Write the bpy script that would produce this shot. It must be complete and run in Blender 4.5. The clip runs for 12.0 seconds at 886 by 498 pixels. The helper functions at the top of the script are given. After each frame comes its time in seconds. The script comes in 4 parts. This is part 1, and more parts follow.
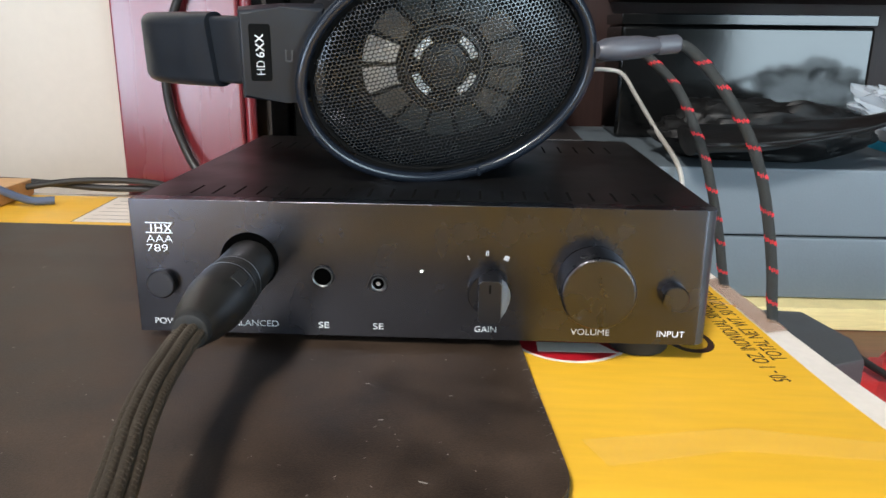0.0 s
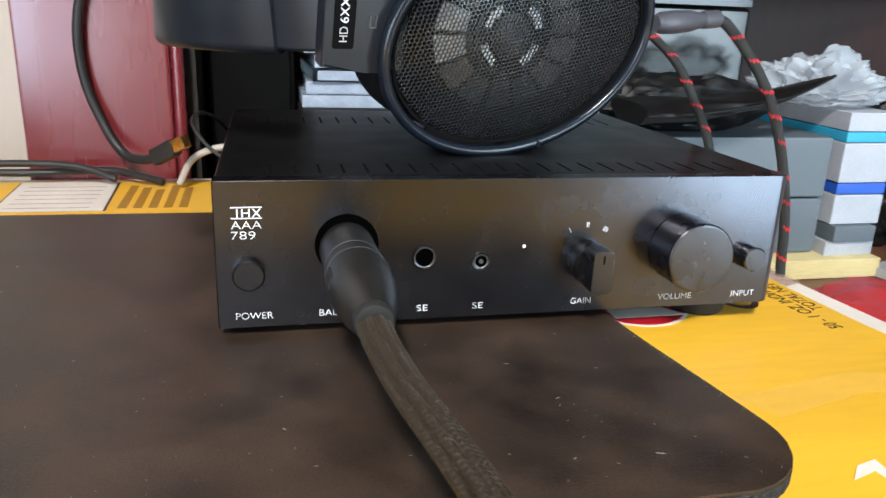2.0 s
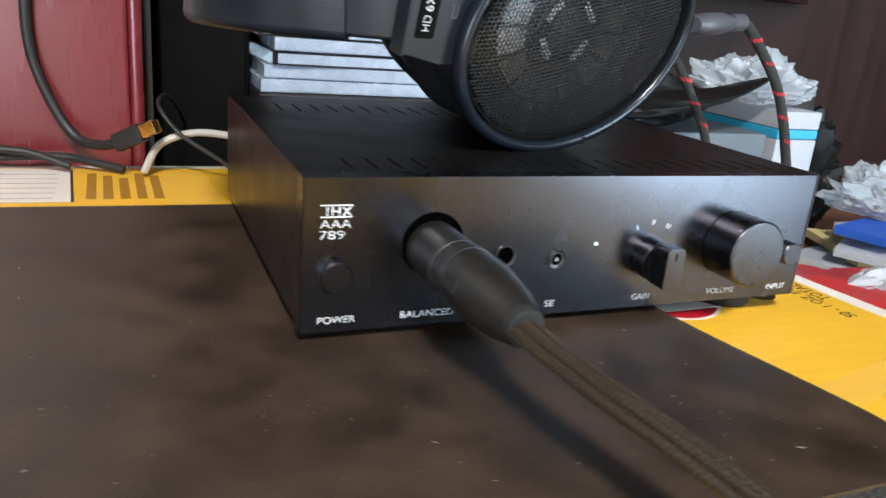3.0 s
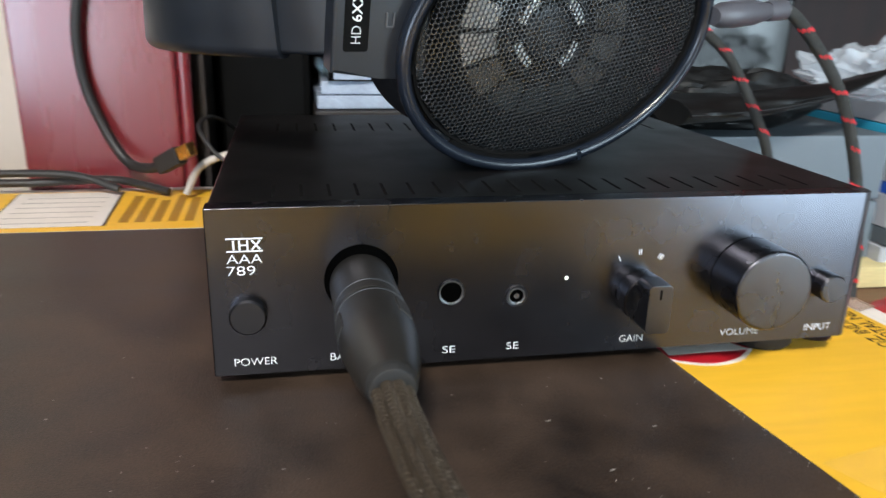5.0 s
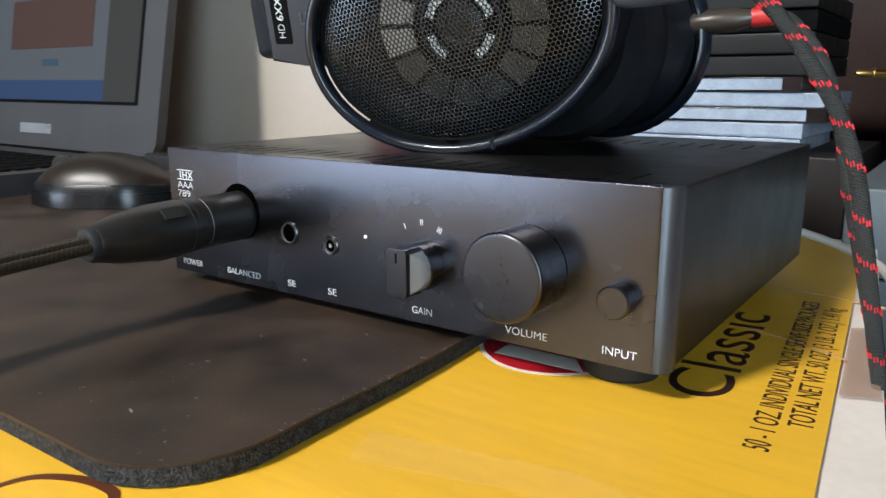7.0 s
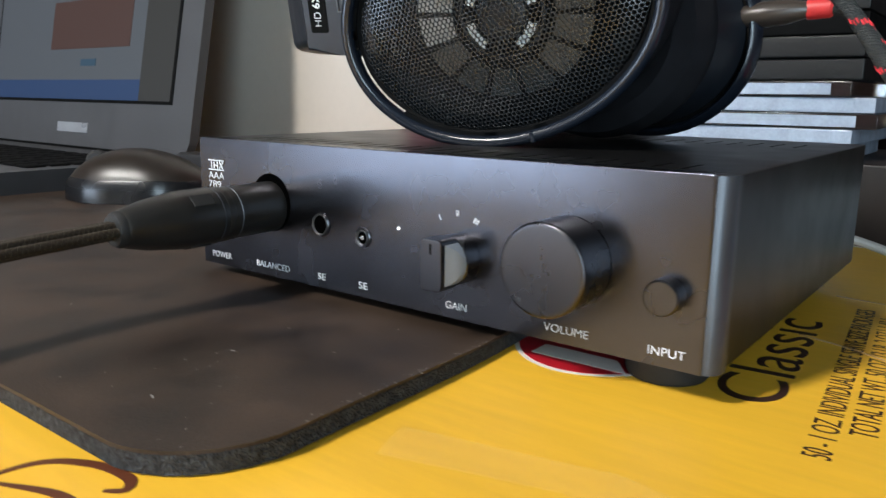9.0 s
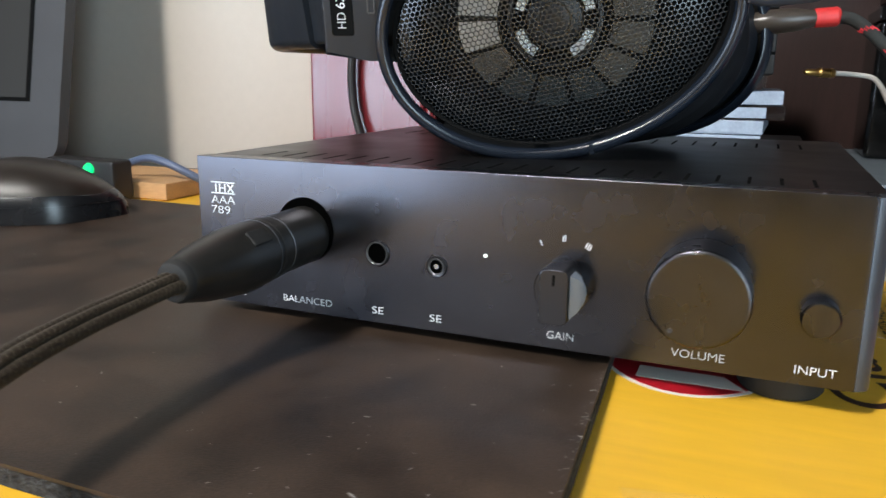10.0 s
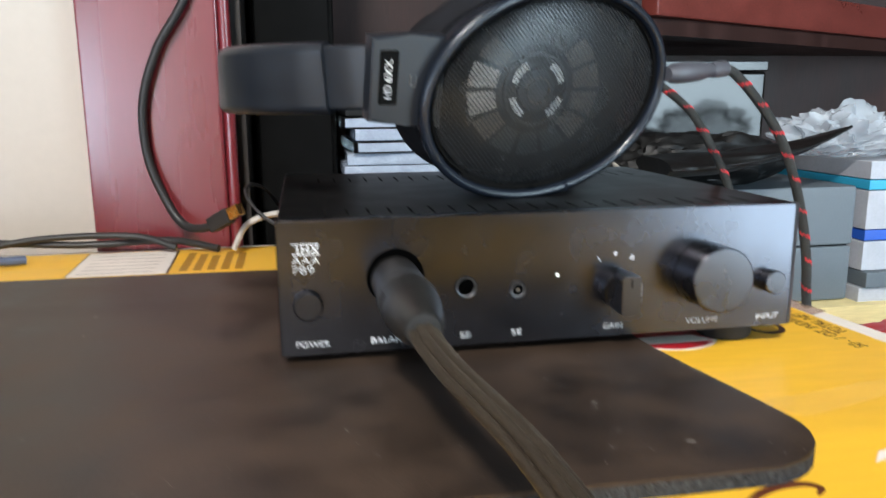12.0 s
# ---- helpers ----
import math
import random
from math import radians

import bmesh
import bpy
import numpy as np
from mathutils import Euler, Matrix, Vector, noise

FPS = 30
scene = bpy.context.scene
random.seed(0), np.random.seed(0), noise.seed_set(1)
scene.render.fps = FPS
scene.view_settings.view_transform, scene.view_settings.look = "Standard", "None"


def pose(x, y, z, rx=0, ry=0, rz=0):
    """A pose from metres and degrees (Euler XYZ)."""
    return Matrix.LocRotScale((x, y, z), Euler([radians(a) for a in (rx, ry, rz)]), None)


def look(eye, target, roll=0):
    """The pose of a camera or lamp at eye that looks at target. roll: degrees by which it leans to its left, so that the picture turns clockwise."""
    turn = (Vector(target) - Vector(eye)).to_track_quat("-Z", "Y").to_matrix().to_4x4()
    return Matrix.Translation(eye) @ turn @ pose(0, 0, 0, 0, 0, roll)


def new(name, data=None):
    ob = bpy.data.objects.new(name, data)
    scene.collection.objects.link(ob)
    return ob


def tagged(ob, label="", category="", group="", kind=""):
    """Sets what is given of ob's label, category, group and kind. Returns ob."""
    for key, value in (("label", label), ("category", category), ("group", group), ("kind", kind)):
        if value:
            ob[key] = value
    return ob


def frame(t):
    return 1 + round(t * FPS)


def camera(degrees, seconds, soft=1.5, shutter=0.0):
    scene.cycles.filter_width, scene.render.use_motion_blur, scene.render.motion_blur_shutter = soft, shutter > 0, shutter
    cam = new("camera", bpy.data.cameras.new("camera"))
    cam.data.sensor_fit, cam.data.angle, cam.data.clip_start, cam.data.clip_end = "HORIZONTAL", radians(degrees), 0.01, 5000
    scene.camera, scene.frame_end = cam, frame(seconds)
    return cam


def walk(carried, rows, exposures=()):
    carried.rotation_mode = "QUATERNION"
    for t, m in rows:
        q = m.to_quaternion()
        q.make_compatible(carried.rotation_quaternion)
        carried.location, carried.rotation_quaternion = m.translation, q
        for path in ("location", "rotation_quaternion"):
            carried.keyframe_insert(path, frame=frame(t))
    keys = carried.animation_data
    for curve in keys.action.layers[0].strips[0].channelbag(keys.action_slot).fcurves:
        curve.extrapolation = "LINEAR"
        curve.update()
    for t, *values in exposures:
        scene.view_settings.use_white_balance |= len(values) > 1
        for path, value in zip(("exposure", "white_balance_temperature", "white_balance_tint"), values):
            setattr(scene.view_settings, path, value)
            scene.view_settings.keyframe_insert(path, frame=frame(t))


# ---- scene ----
EXPOSURES = [(0, 0.0), (2, 0.08), (5.5, 0.0), (6.5, -0.15), (8.5, -0.2), (9.5, -0.15), (10.5, -0.12), (12, 0.0)]
cam = camera(60.59, 12.0, 1.5, 0.4)
# seconds, eye x y z, yaw, pitch, roll
PATH = [
    (0, 0.0227, -0.2764, 0.1159, 2.390, -16.016, 0.674),
    (0.5, 0.0076, -0.2746, 0.1146, 1.373, -15.992, 0.377),
    (1, -0.0157, -0.2702, 0.1128, -1.566, -16.843, 0.138),
    (1.5, -0.0503, -0.2659, 0.1138, -5.348, -17.615, 0.815),
    (2, -0.0890, -0.2591, 0.1113, -13.193, -17.527, 2.318),
    (2.5, -0.1250, -0.2477, 0.1093, -18.543, -17.663, 3.714),
    (3, -0.1603, -0.2280, 0.1089, -23.823, -17.996, 5.288),
    (3.2, -0.1775, -0.2221, 0.1061, -25.292, -17.247, 4.820),
    (4.8, -0.1046, -0.2192, 0.1128, -16.897, -18.168, 3.141),
    (5, -0.0826, -0.2193, 0.1124, -11.461, -18.200, 1.491),
    (5.3, -0.0330, -0.2250, 0.1075, -3.200, -16.590, 1.100),
    (5.5, -0.0088, -0.2198, 0.1107, -0.823, -17.450, 1.186),
    (5.8, 0.0440, -0.2180, 0.1075, 8.300, -16.900, 1.000),
    (6, 0.0714, -0.2145, 0.1054, 11.179, -16.976, 1.173),
    (6.5, 0.1430, -0.2087, 0.0871, 25.236, -14.549, 0.399),
    (6.7, 0.1603, -0.2054, 0.0844, 31.049, -13.600, -0.298),
    (8.3, 0.2020, -0.1793, 0.0710, 40.265, -10.950, 0.549),
    (8.5, 0.1954, -0.1823, 0.0710, 39.925, -11.081, 0.829),
    (9, 0.1711, -0.1935, 0.0727, 37.558, -11.559, 0.760),
    (9.5, 0.1248, -0.2063, 0.0826, 31.167, -12.046, 0.393),
    (10, 0.0806, -0.2196, 0.0831, 22.749, -13.001, 0.504),
    (10.5, 0.0383, -0.2397, 0.0832, 16.844, -13.499, 0.301),
    (11, -0.0140, -0.2532, 0.0843, 7.004, -12.929, 0.004),
    (11.2, -0.0280, -0.2570, 0.0880, 4.460, -12.400, 0.500),
    (11.5, -0.0498, -0.2591, 0.0898, -1.887, -12.960, 0.882),
    (11.8, -0.0760, -0.2860, 0.0765, -8.930, -9.760, 0.500),
    (12, -0.0970, -0.2894, 0.0988, -10.301, -11.250, -0.426),
]


def eye_pose(x, y, z, yaw, pitch, roll):
    a, b = radians(yaw), radians(pitch)
    ahead = Vector((-math.sin(a) * math.cos(b), math.cos(a) * math.cos(b), math.sin(b)))
    return look((x, y, z), Vector((x, y, z)) + ahead, roll)


walk(cam, [(t, eye_pose(*r)) for t, *r in PATH], EXPOSURES)
import collections

# ---- light ----
BOX_TOP, PAD_TOP, DESK = -0.0098, -0.0040, -0.095
world = bpy.data.worlds.new("sky")
scene.world = world
world.use_nodes = True
sky = world.node_tree.nodes.new("ShaderNodeTexSky")
sky.sky_type, sky.sun_disc = "NISHITA", False
sky.sun_elevation, sky.sun_rotation = radians(40), radians(200)
world.node_tree.links.new(sky.outputs[0], world.node_tree.nodes["Background"].inputs[0])
world.node_tree.nodes["Background"].inputs[1].default_value = 0.12

WIN_Y = -1.3
WINDOWS = ((-1.55, -0.20, -0.60, 1.55), (0.75, 1.60, -0.60, 1.05))  # two windows behind the camera: x0, x1, z0, z1


def window_light(name, x0, x1, z0, z1, energy, colour, aim=None, spread=180):
    lamp = bpy.data.lights.new(name, "AREA")
    lamp.shape, lamp.size, lamp.size_y, lamp.energy, lamp.color, lamp.spread = "RECTANGLE", x1 - x0, z1 - z0, energy, colour, radians(spread)
    x, z = (x0 + x1) / 2, (z0 + z1) / 2
    new(name, lamp).matrix_world = look((x, WIN_Y - 0.03, z), aim or (x, 0, z))


window_light("left_window_upper_light", -0.52, -0.30, 1.17, 1.41, 19.0, (1.0, 0.98, 0.94), (0.0, 0.0, 0.0), 110)
window_light("left_window_lower_light", -1.50, -0.56, -0.50, 0.27, 25.0, (0.60, 0.77, 1.0))
window_light("right_window_light", 0.80, 1.55, -0.50, 0.98, 48.0, (0.66, 0.86, 1.0))


# ---- materials ----
def material(name, base, rough=0.5, metal=0.0, vary=0.15, scale=40.0, fine=600.0, bump=0.1, spec=0.5, coat=0.0, stretch=(1, 1, 1), depth=0.001):
    m = bpy.data.materials.new(name)
    m.use_nodes = True
    nt = m.node_tree
    b = nt.nodes["Principled BSDF"]
    b.inputs["Roughness"].default_value, b.inputs["Metallic"].default_value = rough, metal
    b.inputs["Specular IOR Level"].default_value, b.inputs["Coat Weight"].default_value = spec, coat
    co = nt.nodes.new("ShaderNodeTexCoord")
    mp = nt.nodes.new("ShaderNodeMapping")
    mp.inputs["Scale"].default_value = stretch
    nt.links.new(co.outputs["Object"], mp.inputs[0])
    n1, n2 = nt.nodes.new("ShaderNodeTexNoise"), nt.nodes.new("ShaderNodeTexNoise")
    n1.inputs["Scale"].default_value, n2.inputs["Scale"].default_value = scale, fine
    n1.inputs["Detail"].default_value, n2.inputs["Detail"].default_value = 4, 2
    for n in (n1, n2):
        nt.links.new(mp.outputs[0], n.inputs["Vector"])
    add = nt.nodes.new("ShaderNodeMath")
    add.operation = "MULTIPLY_ADD"
    nt.links.new(n2.outputs["Fac"], add.inputs[0])
    add.inputs[1].default_value = 0.5
    nt.links.new(n1.outputs["Fac"], add.inputs[2])
    ramp = nt.nodes.new("ShaderNodeMapRange")
    ramp.inputs["From Min"].default_value, ramp.inputs["From Max"].default_value = 0.45, 1.05
    ramp.inputs["To Min"].default_value, ramp.inputs["To Max"].default_value = 1 - vary, 1 + vary
    nt.links.new(add.outputs[0], ramp.inputs["Value"])
    mix = nt.nodes.new("ShaderNodeVectorMath")
    mix.operation = "SCALE"
    mix.inputs[0].default_value = base
    nt.links.new(ramp.outputs[0], mix.inputs["Scale"])
    nt.links.new(mix.outputs[0], b.inputs["Base Color"])
    wear = nt.nodes.new("ShaderNodeMapRange")
    wear.inputs["From Min"].default_value, wear.inputs["From Max"].default_value = 0.3, 0.7
    wear.inputs["To Min"].default_value, wear.inputs["To Max"].default_value = rough * 0.88, min(1.0, rough * 1.12)
    nt.links.new(n1.outputs["Fac"], wear.inputs["Value"])
    nt.links.new(wear.outputs[0], b.inputs["Roughness"])
    if bump:
        bp = nt.nodes.new("ShaderNodeBump")
        bp.inputs["Strength"].default_value, bp.inputs["Distance"].default_value = bump, depth
        nt.links.new(n2.outputs["Fac"], bp.inputs["Height"])
        nt.links.new(bp.outputs[0], b.inputs["Normal"])
    return m


def glow(name, colour, strength):
    m = bpy.data.materials.new(name)
    m.use_nodes = True
    b = m.node_tree.nodes["Principled BSDF"]
    b.inputs["Base Color"].default_value = (colour[0] * 0.2, colour[1] * 0.2, colour[2] * 0.2, 1)
    b.inputs["Emission Color"].default_value, b.inputs["Emission Strength"].default_value = (*colour, 1), strength
    return m


def glass(name, colour, rough=0.05, ior=1.45):
    m = bpy.data.materials.new(name)
    m.use_nodes = True
    b = m.node_tree.nodes["Principled BSDF"]
    b.inputs["Base Color"].default_value, b.inputs["Roughness"].default_value = (*colour, 1), rough
    b.inputs["Transmission Weight"].default_value, b.inputs["IOR"].default_value = 1.0, ior
    return m


def veil(name, colour, rough, alpha):
    m = bpy.data.materials.new(name)
    m.use_nodes = True
    b = m.node_tree.nodes["Principled BSDF"]
    b.inputs["Base Color"].default_value, b.inputs["Roughness"].default_value, b.inputs["Alpha"].default_value = (*colour, 1), rough, alpha
    return m



ANODISED = material("black_anodised_aluminium", (0.085, 0.085, 0.097), 0.26, 1.0, 0.05, 60, 2500, 0.0, 0.5)
KNOB = material("black_knob", (0.080, 0.080, 0.088), 0.28, 1.0, 0.04, 60, 2500, 0.0, 0.5)
CASE = material("black_painted_metal", (0.004, 0.0038, 0.0038), 0.33, 0.0, 0.15, 50, 2200, 0.05, 0.36, depth=0.0002)
EDGE = material("polished_corner_aluminium", (0.07, 0.075, 0.085), 0.36, 0.6, 0.1, 60, 2000, 0.03, depth=0.0002)
FACET = material("polished_facet", (0.24, 0.26, 0.29), 0.42, 0.3, 0.08, 80, 900, 0)
HOLE = material("open_black_hole", (0.001, 0.001, 0.001), 1.0, 0.0, 0.1, 60, 900, 0, 0.0)
DARK = material("deep_black", (0.003, 0.003, 0.003), 0.8, 0.0, 0.1, 60, 900, 0, 0.08)
RUBBER = material("black_rubber", (0.012, 0.012, 0.012), 0.7, 0.0, 0.2, 80, 900, 0.1)
STEEL = material("dull_steel", (0.13, 0.132, 0.135), 0.34, 0.7, 0.1, 80, 900, 0)
CHROME = material("chrome", (0.6, 0.6, 0.6), 0.2, 1.0, 0.1, 80, 900, 0)
GOLD = material("gold_contact", (0.75, 0.45, 0.15), 0.28, 1.0, 0.1, 80, 900, 0)
INK_WHITE = material("white_print", (0.70, 0.70, 0.69), 0.6, 0, 0.06, 900, 3000, 0)
PLUG = material("black_plug_shell", (0.013, 0.0120, 0.0108), 0.38, 0.0, 0.3, 120, 1500, 0.1, 0.6, depth=0.0003)
PAD = material("worn_mat_cloth", (0.034, 0.0218, 0.0150), 0.48, 0.0, 0.9, 30, 1600, 0.3, 0.35, depth=0.0003)
FOAM = material("foam_rubber", (0.040, 0.041, 0.043), 0.9, 0.0, 0.85, 520, 1300, 1.0, 0.2, depth=0.002)
YELLOW = material("yellow_printed_card", (0.80, 0.45, 0.034), 0.40, 0.0, 0.11, 9, 110, 0.16, 0.4, stretch=(0.35, 2.2, 1), depth=0.0008)
CARD_WHITE = material("white_card", (0.72, 0.66, 0.6), 0.6, 0.0, 0.1, 25, 260, 0.1, depth=0.0008)
CARD_BROWN = material("brown_card", (0.42, 0.25, 0.13), 0.8, 0.0, 0.15, 25, 300, 0.15)
INK_BLACK = material("black_print", (0.03, 0.012, 0.008), 0.5, 0, 0.1, 200, 900, 0)
INK_RED = material("red_print", (0.42, 0.01, 0.02), 0.4, 0, 0.15, 60, 500, 0)
HP_RIM = material("midnight_blue_gloss", (0.007, 0.010, 0.016), 0.24, 0.0, 0.1, 60, 900, 0.02, 0.5)
HP_MATTE = material("charcoal_plastic", (0.010, 0.0125, 0.0170), 0.40, 0.0, 0.15, 80, 1800, 0.08, 0.48, depth=0.0003)
GRILLE = material("black_perforated_steel", (0.060, 0.063, 0.066), 0.26, 0.6, 0.15, 60, 900, 0, 0.8)
VELOUR = material("dark_velour", (0.012, 0.012, 0.014), 0.95, 0, 0.3, 120, 2500, 0.5, 0.1, depth=0.0008)
# One felt in three tones; the light through the grille is in the colour.
FELT_LIT = material("lit_grey_felt", (0.46, 0.42, 0.38), 0.8, 0, 0.2, 200, 1500, 0.2)
FELT_SHADED = material("shaded_green_grey_felt", (0.030, 0.034, 0.032), 0.8, 0, 0.3, 200, 1500, 0.2)
FELT_DIM = material("dim_brown_grey_felt", (0.105, 0.088, 0.070), 0.8, 0, 0.4, 200, 1500, 0.2)
SILVER = material("silver_disc", (0.9, 0.9, 0.9), 0.4, 0.0, 0.05, 200, 1500, 0)
BURGUNDY = material("burgundy_painted_wood", (0.155, 0.016, 0.022), 0.27, 0, 0.12, 6, 70, 0.0, 1.0, stretch=(6, 6, 0.6))
DARKRED = material("dark_red_wood", (0.13, 0.028, 0.022), 0.3, 0, 0.3, 8, 90, 0.06, stretch=(1, 6, 6))
DARKWOOD = material("dark_stained_wood", (0.026, 0.010, 0.008), 0.5, 0, 0.4, 8, 90, 0.1, 0.3, stretch=(6, 6, 0.7))
BLACKWOOD = material("black_stained_board", (0.012, 0.008, 0.007), 0.6, 0, 0.3, 8, 90, 0.1)
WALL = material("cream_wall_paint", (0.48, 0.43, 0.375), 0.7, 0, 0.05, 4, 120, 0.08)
# Wall paint toned down for the unseen side walls.
WALL_DIM = material("dim_wall_paint", (0.15, 0.125, 0.105), 0.8, 0, 0.06, 4, 120, 0.05)
# South wall with shade in its colour, so reflections between the windows stay dark.
WALL_SHADED = material("shaded_brown_wall", (0.035, 0.028, 0.023), 0.8, 0, 0.1, 4, 120, 0.05)
CEIL = material("white_ceiling_paint", (0.55, 0.54, 0.52), 0.8, 0, 0.03, 4, 120, 0.05)
WOOD = material("oak_floor", (0.12, 0.07, 0.04), 0.5, 0, 0.3, 6, 60, 0.1, stretch=(1, 8, 1))
DESKWOOD = material("brown_desk_top", (0.16, 0.07, 0.04), 0.4, 0, 0.3, 6, 60, 0.08, stretch=(1, 8, 1))
GREY = material("slate_grey_plastic", (0.115, 0.14, 0.16), 0.5, 0, 0.08, 20, 700, 0.1)
PAPER = material("white_paper", (0.42, 0.44, 0.48), 0.7, 0, 0.12, 30, 400, 0.05)
LAPTOP = material("laptop_grey_plastic", (0.05, 0.05, 0.053), 0.45, 0, 0.1, 40, 1200, 0.05)
GLOSS = material("glossy_black_plastic", (0.005, 0.005, 0.005), 0.11, 0, 0.2, 30, 300, 0.02, 0.45)
MOUSE = material("black_mouse_gloss", (0.008, 0.008, 0.009), 0.26, 0, 0.1, 60, 900, 0, 0.5)
CABLE = material("black_cable", (0.015, 0.014, 0.014), 0.5, 0, 0.2, 200, 900, 0.1)
WHITE_CABLE = material("white_cable_plastic", (0.40, 0.37, 0.335), 0.45, 0, 0.06, 100, 900, 0)
BLUE_CABLE = material("blue_grey_cable", (0.09, 0.12, 0.20), 0.45, 0, 0.06, 100, 900, 0)
BRAID = material("braided_cotton_sleeve", (0.022, 0.0155, 0.0098), 0.5, 0, 0.6, 1400, 2600, 0.45, 0.3, depth=0.0005)
BRAID_THREAD = material("pale_braid_thread", (0.050, 0.039, 0.026), 0.5, 0, 0.5, 1400, 2600, 0.2, 0.3, depth=0.0003)
CORD = material("charcoal_paracord", (0.022, 0.024, 0.023), 0.75, 0, 0.4, 300, 1800, 0.5, depth=0.0006)
CORD_RED = material("red_tracer_thread", (0.62, 0.02, 0.03), 0.7, 0, 0.2, 300, 1800, 0.3)
BAG = material("black_plastic_bag", (0.006, 0.006, 0.006), 0.5, 0, 0.2, 60, 300, 0.2, 0.3)
RED_CLOTH = material("red_plastic", (0.55, 0.03, 0.03), 0.45, 0, 0.15, 40, 500, 0.1)
BLUE = material("blue_print", (0.02, 0.1, 0.5), 0.5, 0, 0.1, 60, 500, 0)
CYAN = material("cyan_print", (0.03, 0.35, 0.55), 0.5, 0, 0.1, 60, 500, 0)
CLEAR = glass("clear_case_plastic", (0.85, 0.92, 0.97), 0.12)
PALE = material("silver_print", (0.28, 0.29, 0.31), 0.3, 0.3, 0.12, 30, 400, 0.04)
FILM = veil("clear_film", (0.55, 0.60, 0.65), 0.2, 0.42)
PAGES = material("yellowed_pages", (0.72, 0.60, 0.30), 0.7, 0, 0.12, 60, 900, 0.05, stretch=(1, 1, 12))
GREY_DARK = material("dark_grey_plastic", (0.06, 0.062, 0.065), 0.5, 0, 0.15, 40, 700, 0.05)
OAK = material("light_oak", (0.52, 0.30, 0.14), 0.5, 0, 0.2, 12, 120, 0.08, stretch=(1, 6, 6))
GREEN = glow("green_led", (0.0, 0.9, 0.25), 1.6)
LED = glow("white_led", (0.9, 1.0, 0.9), 3.0)


# ---- mesh helpers ----
def mesh_of(bm, name, mat, smooth=True):
    me = bpy.data.meshes.new(name)
    bmesh.ops.recalc_face_normals(bm, faces=bm.faces)
    bm.to_mesh(me)
    bm.free()
    me.materials.append(mat)
    if smooth:
        me.polygons.foreach_set("use_smooth", [True] * len(me.polygons))
        me.set_sharp_from_angle(angle=radians(35))
        flatten_normals(me)
    return me


def flatten_normals(me):
    """Weight the smooth normals of a bevelled mesh by face area, so that its broad faces stay flat."""
    n = len(me.polygons)
    if n > 4000 or n < 6:
        return
    areas = [p.area for p in me.polygons]
    if max(areas) < 8 * sorted(areas)[n // 2]:
        return
    around = collections.defaultdict(list)
    for p in me.polygons:
        for v in p.vertices:
            around[v].append((p.normal.copy(), p.area))
    out = []
    for p in me.polygons:
        for v in p.vertices:
            total = Vector((0, 0, 0))
            for nrm, a in around[v]:
                if nrm.dot(p.normal) > 0.8:
                    total += nrm * a
            out.append(total.normalized() if total.length > 1e-12 else p.normal.copy())
    me.normals_split_custom_set(out)


def part(name, bm, mat, parent=None, label="", smooth=True):
    ob = new(name, bm if isinstance(bm, bpy.types.Mesh) else mesh_of(bm, name, mat, smooth))
    if parent is not None:
        ob.parent = parent
    return tagged(ob, label)


def thing(name, label, category, m=None, group="", kind=""):
    ob = new(name)
    ob.empty_display_size = 0.02
    if m is not None:
        ob.matrix_world = m
    return tagged(ob, label, category, group, kind)


def solo(name, bm, mat, label, category, group="", kind="", smooth=True):
    return tagged(new(name, mesh_of(bm, name, mat, smooth)), label, category, group, kind)


def block(x0, x1, y0, y1, z0, z1, bevel=0.0, seg=2, bm=None, m=None):
    out = bmesh.new() if bm is None else bm
    r = bmesh.ops.create_cube(out, size=1)
    vs = r["verts"]
    for v in vs:
        v.co = Vector((x0 + (v.co.x + 0.5) * (x1 - x0), y0 + (v.co.y + 0.5) * (y1 - y0), z0 + (v.co.z + 0.5) * (z1 - z0)))
    if bevel:
        es = list({e for v in vs for e in v.link_edges})
        r = bmesh.ops.bevel(out, geom=es, offset=bevel, segments=seg, affect="EDGES", profile=0.5)
        vs = list({v for f in r["faces"] for v in f.verts} | {v for v in vs if v.is_valid})
    if m is not None:
        bmesh.ops.transform(out, matrix=m, verts=[v for v in vs if v.is_valid])
    return out


def prism(points, z0, z1, bevel=0.0, seg=2, m=None):
    """A flat outline (x, y) raised from z0 to z1."""
    bm = bmesh.new()
    a = [bm.verts.new((x, y, z0)) for x, y in points]
    b = [bm.verts.new((x, y, z1)) for x, y in points]
    bm.faces.new(a[::-1])
    top = bm.faces.new(b)
    n = len(points)
    for i in range(n):
        bm.faces.new((a[i], a[(i + 1) % n], b[(i + 1) % n], b[i]))
    if bevel:
        bmesh.ops.bevel(bm, geom=list(top.edges), offset=bevel, segments=seg, affect="EDGES", profile=0.5)
    if m is not None:
        bmesh.ops.transform(bm, matrix=m, verts=bm.verts)
    return bm


def rounded(x0, x1, y0, y1, r, n=8):
    pts = []
    for cx, cy, a in ((x1 - r, y1 - r, 0), (x0 + r, y1 - r, 90), (x0 + r, y0 + r, 180), (x1 - r, y0 + r, 270)):
        pts += [(cx + r * math.cos(radians(a + 90 * i / n)), cy + r * math.sin(radians(a + 90 * i / n))) for i in range(n + 1)]
    return pts


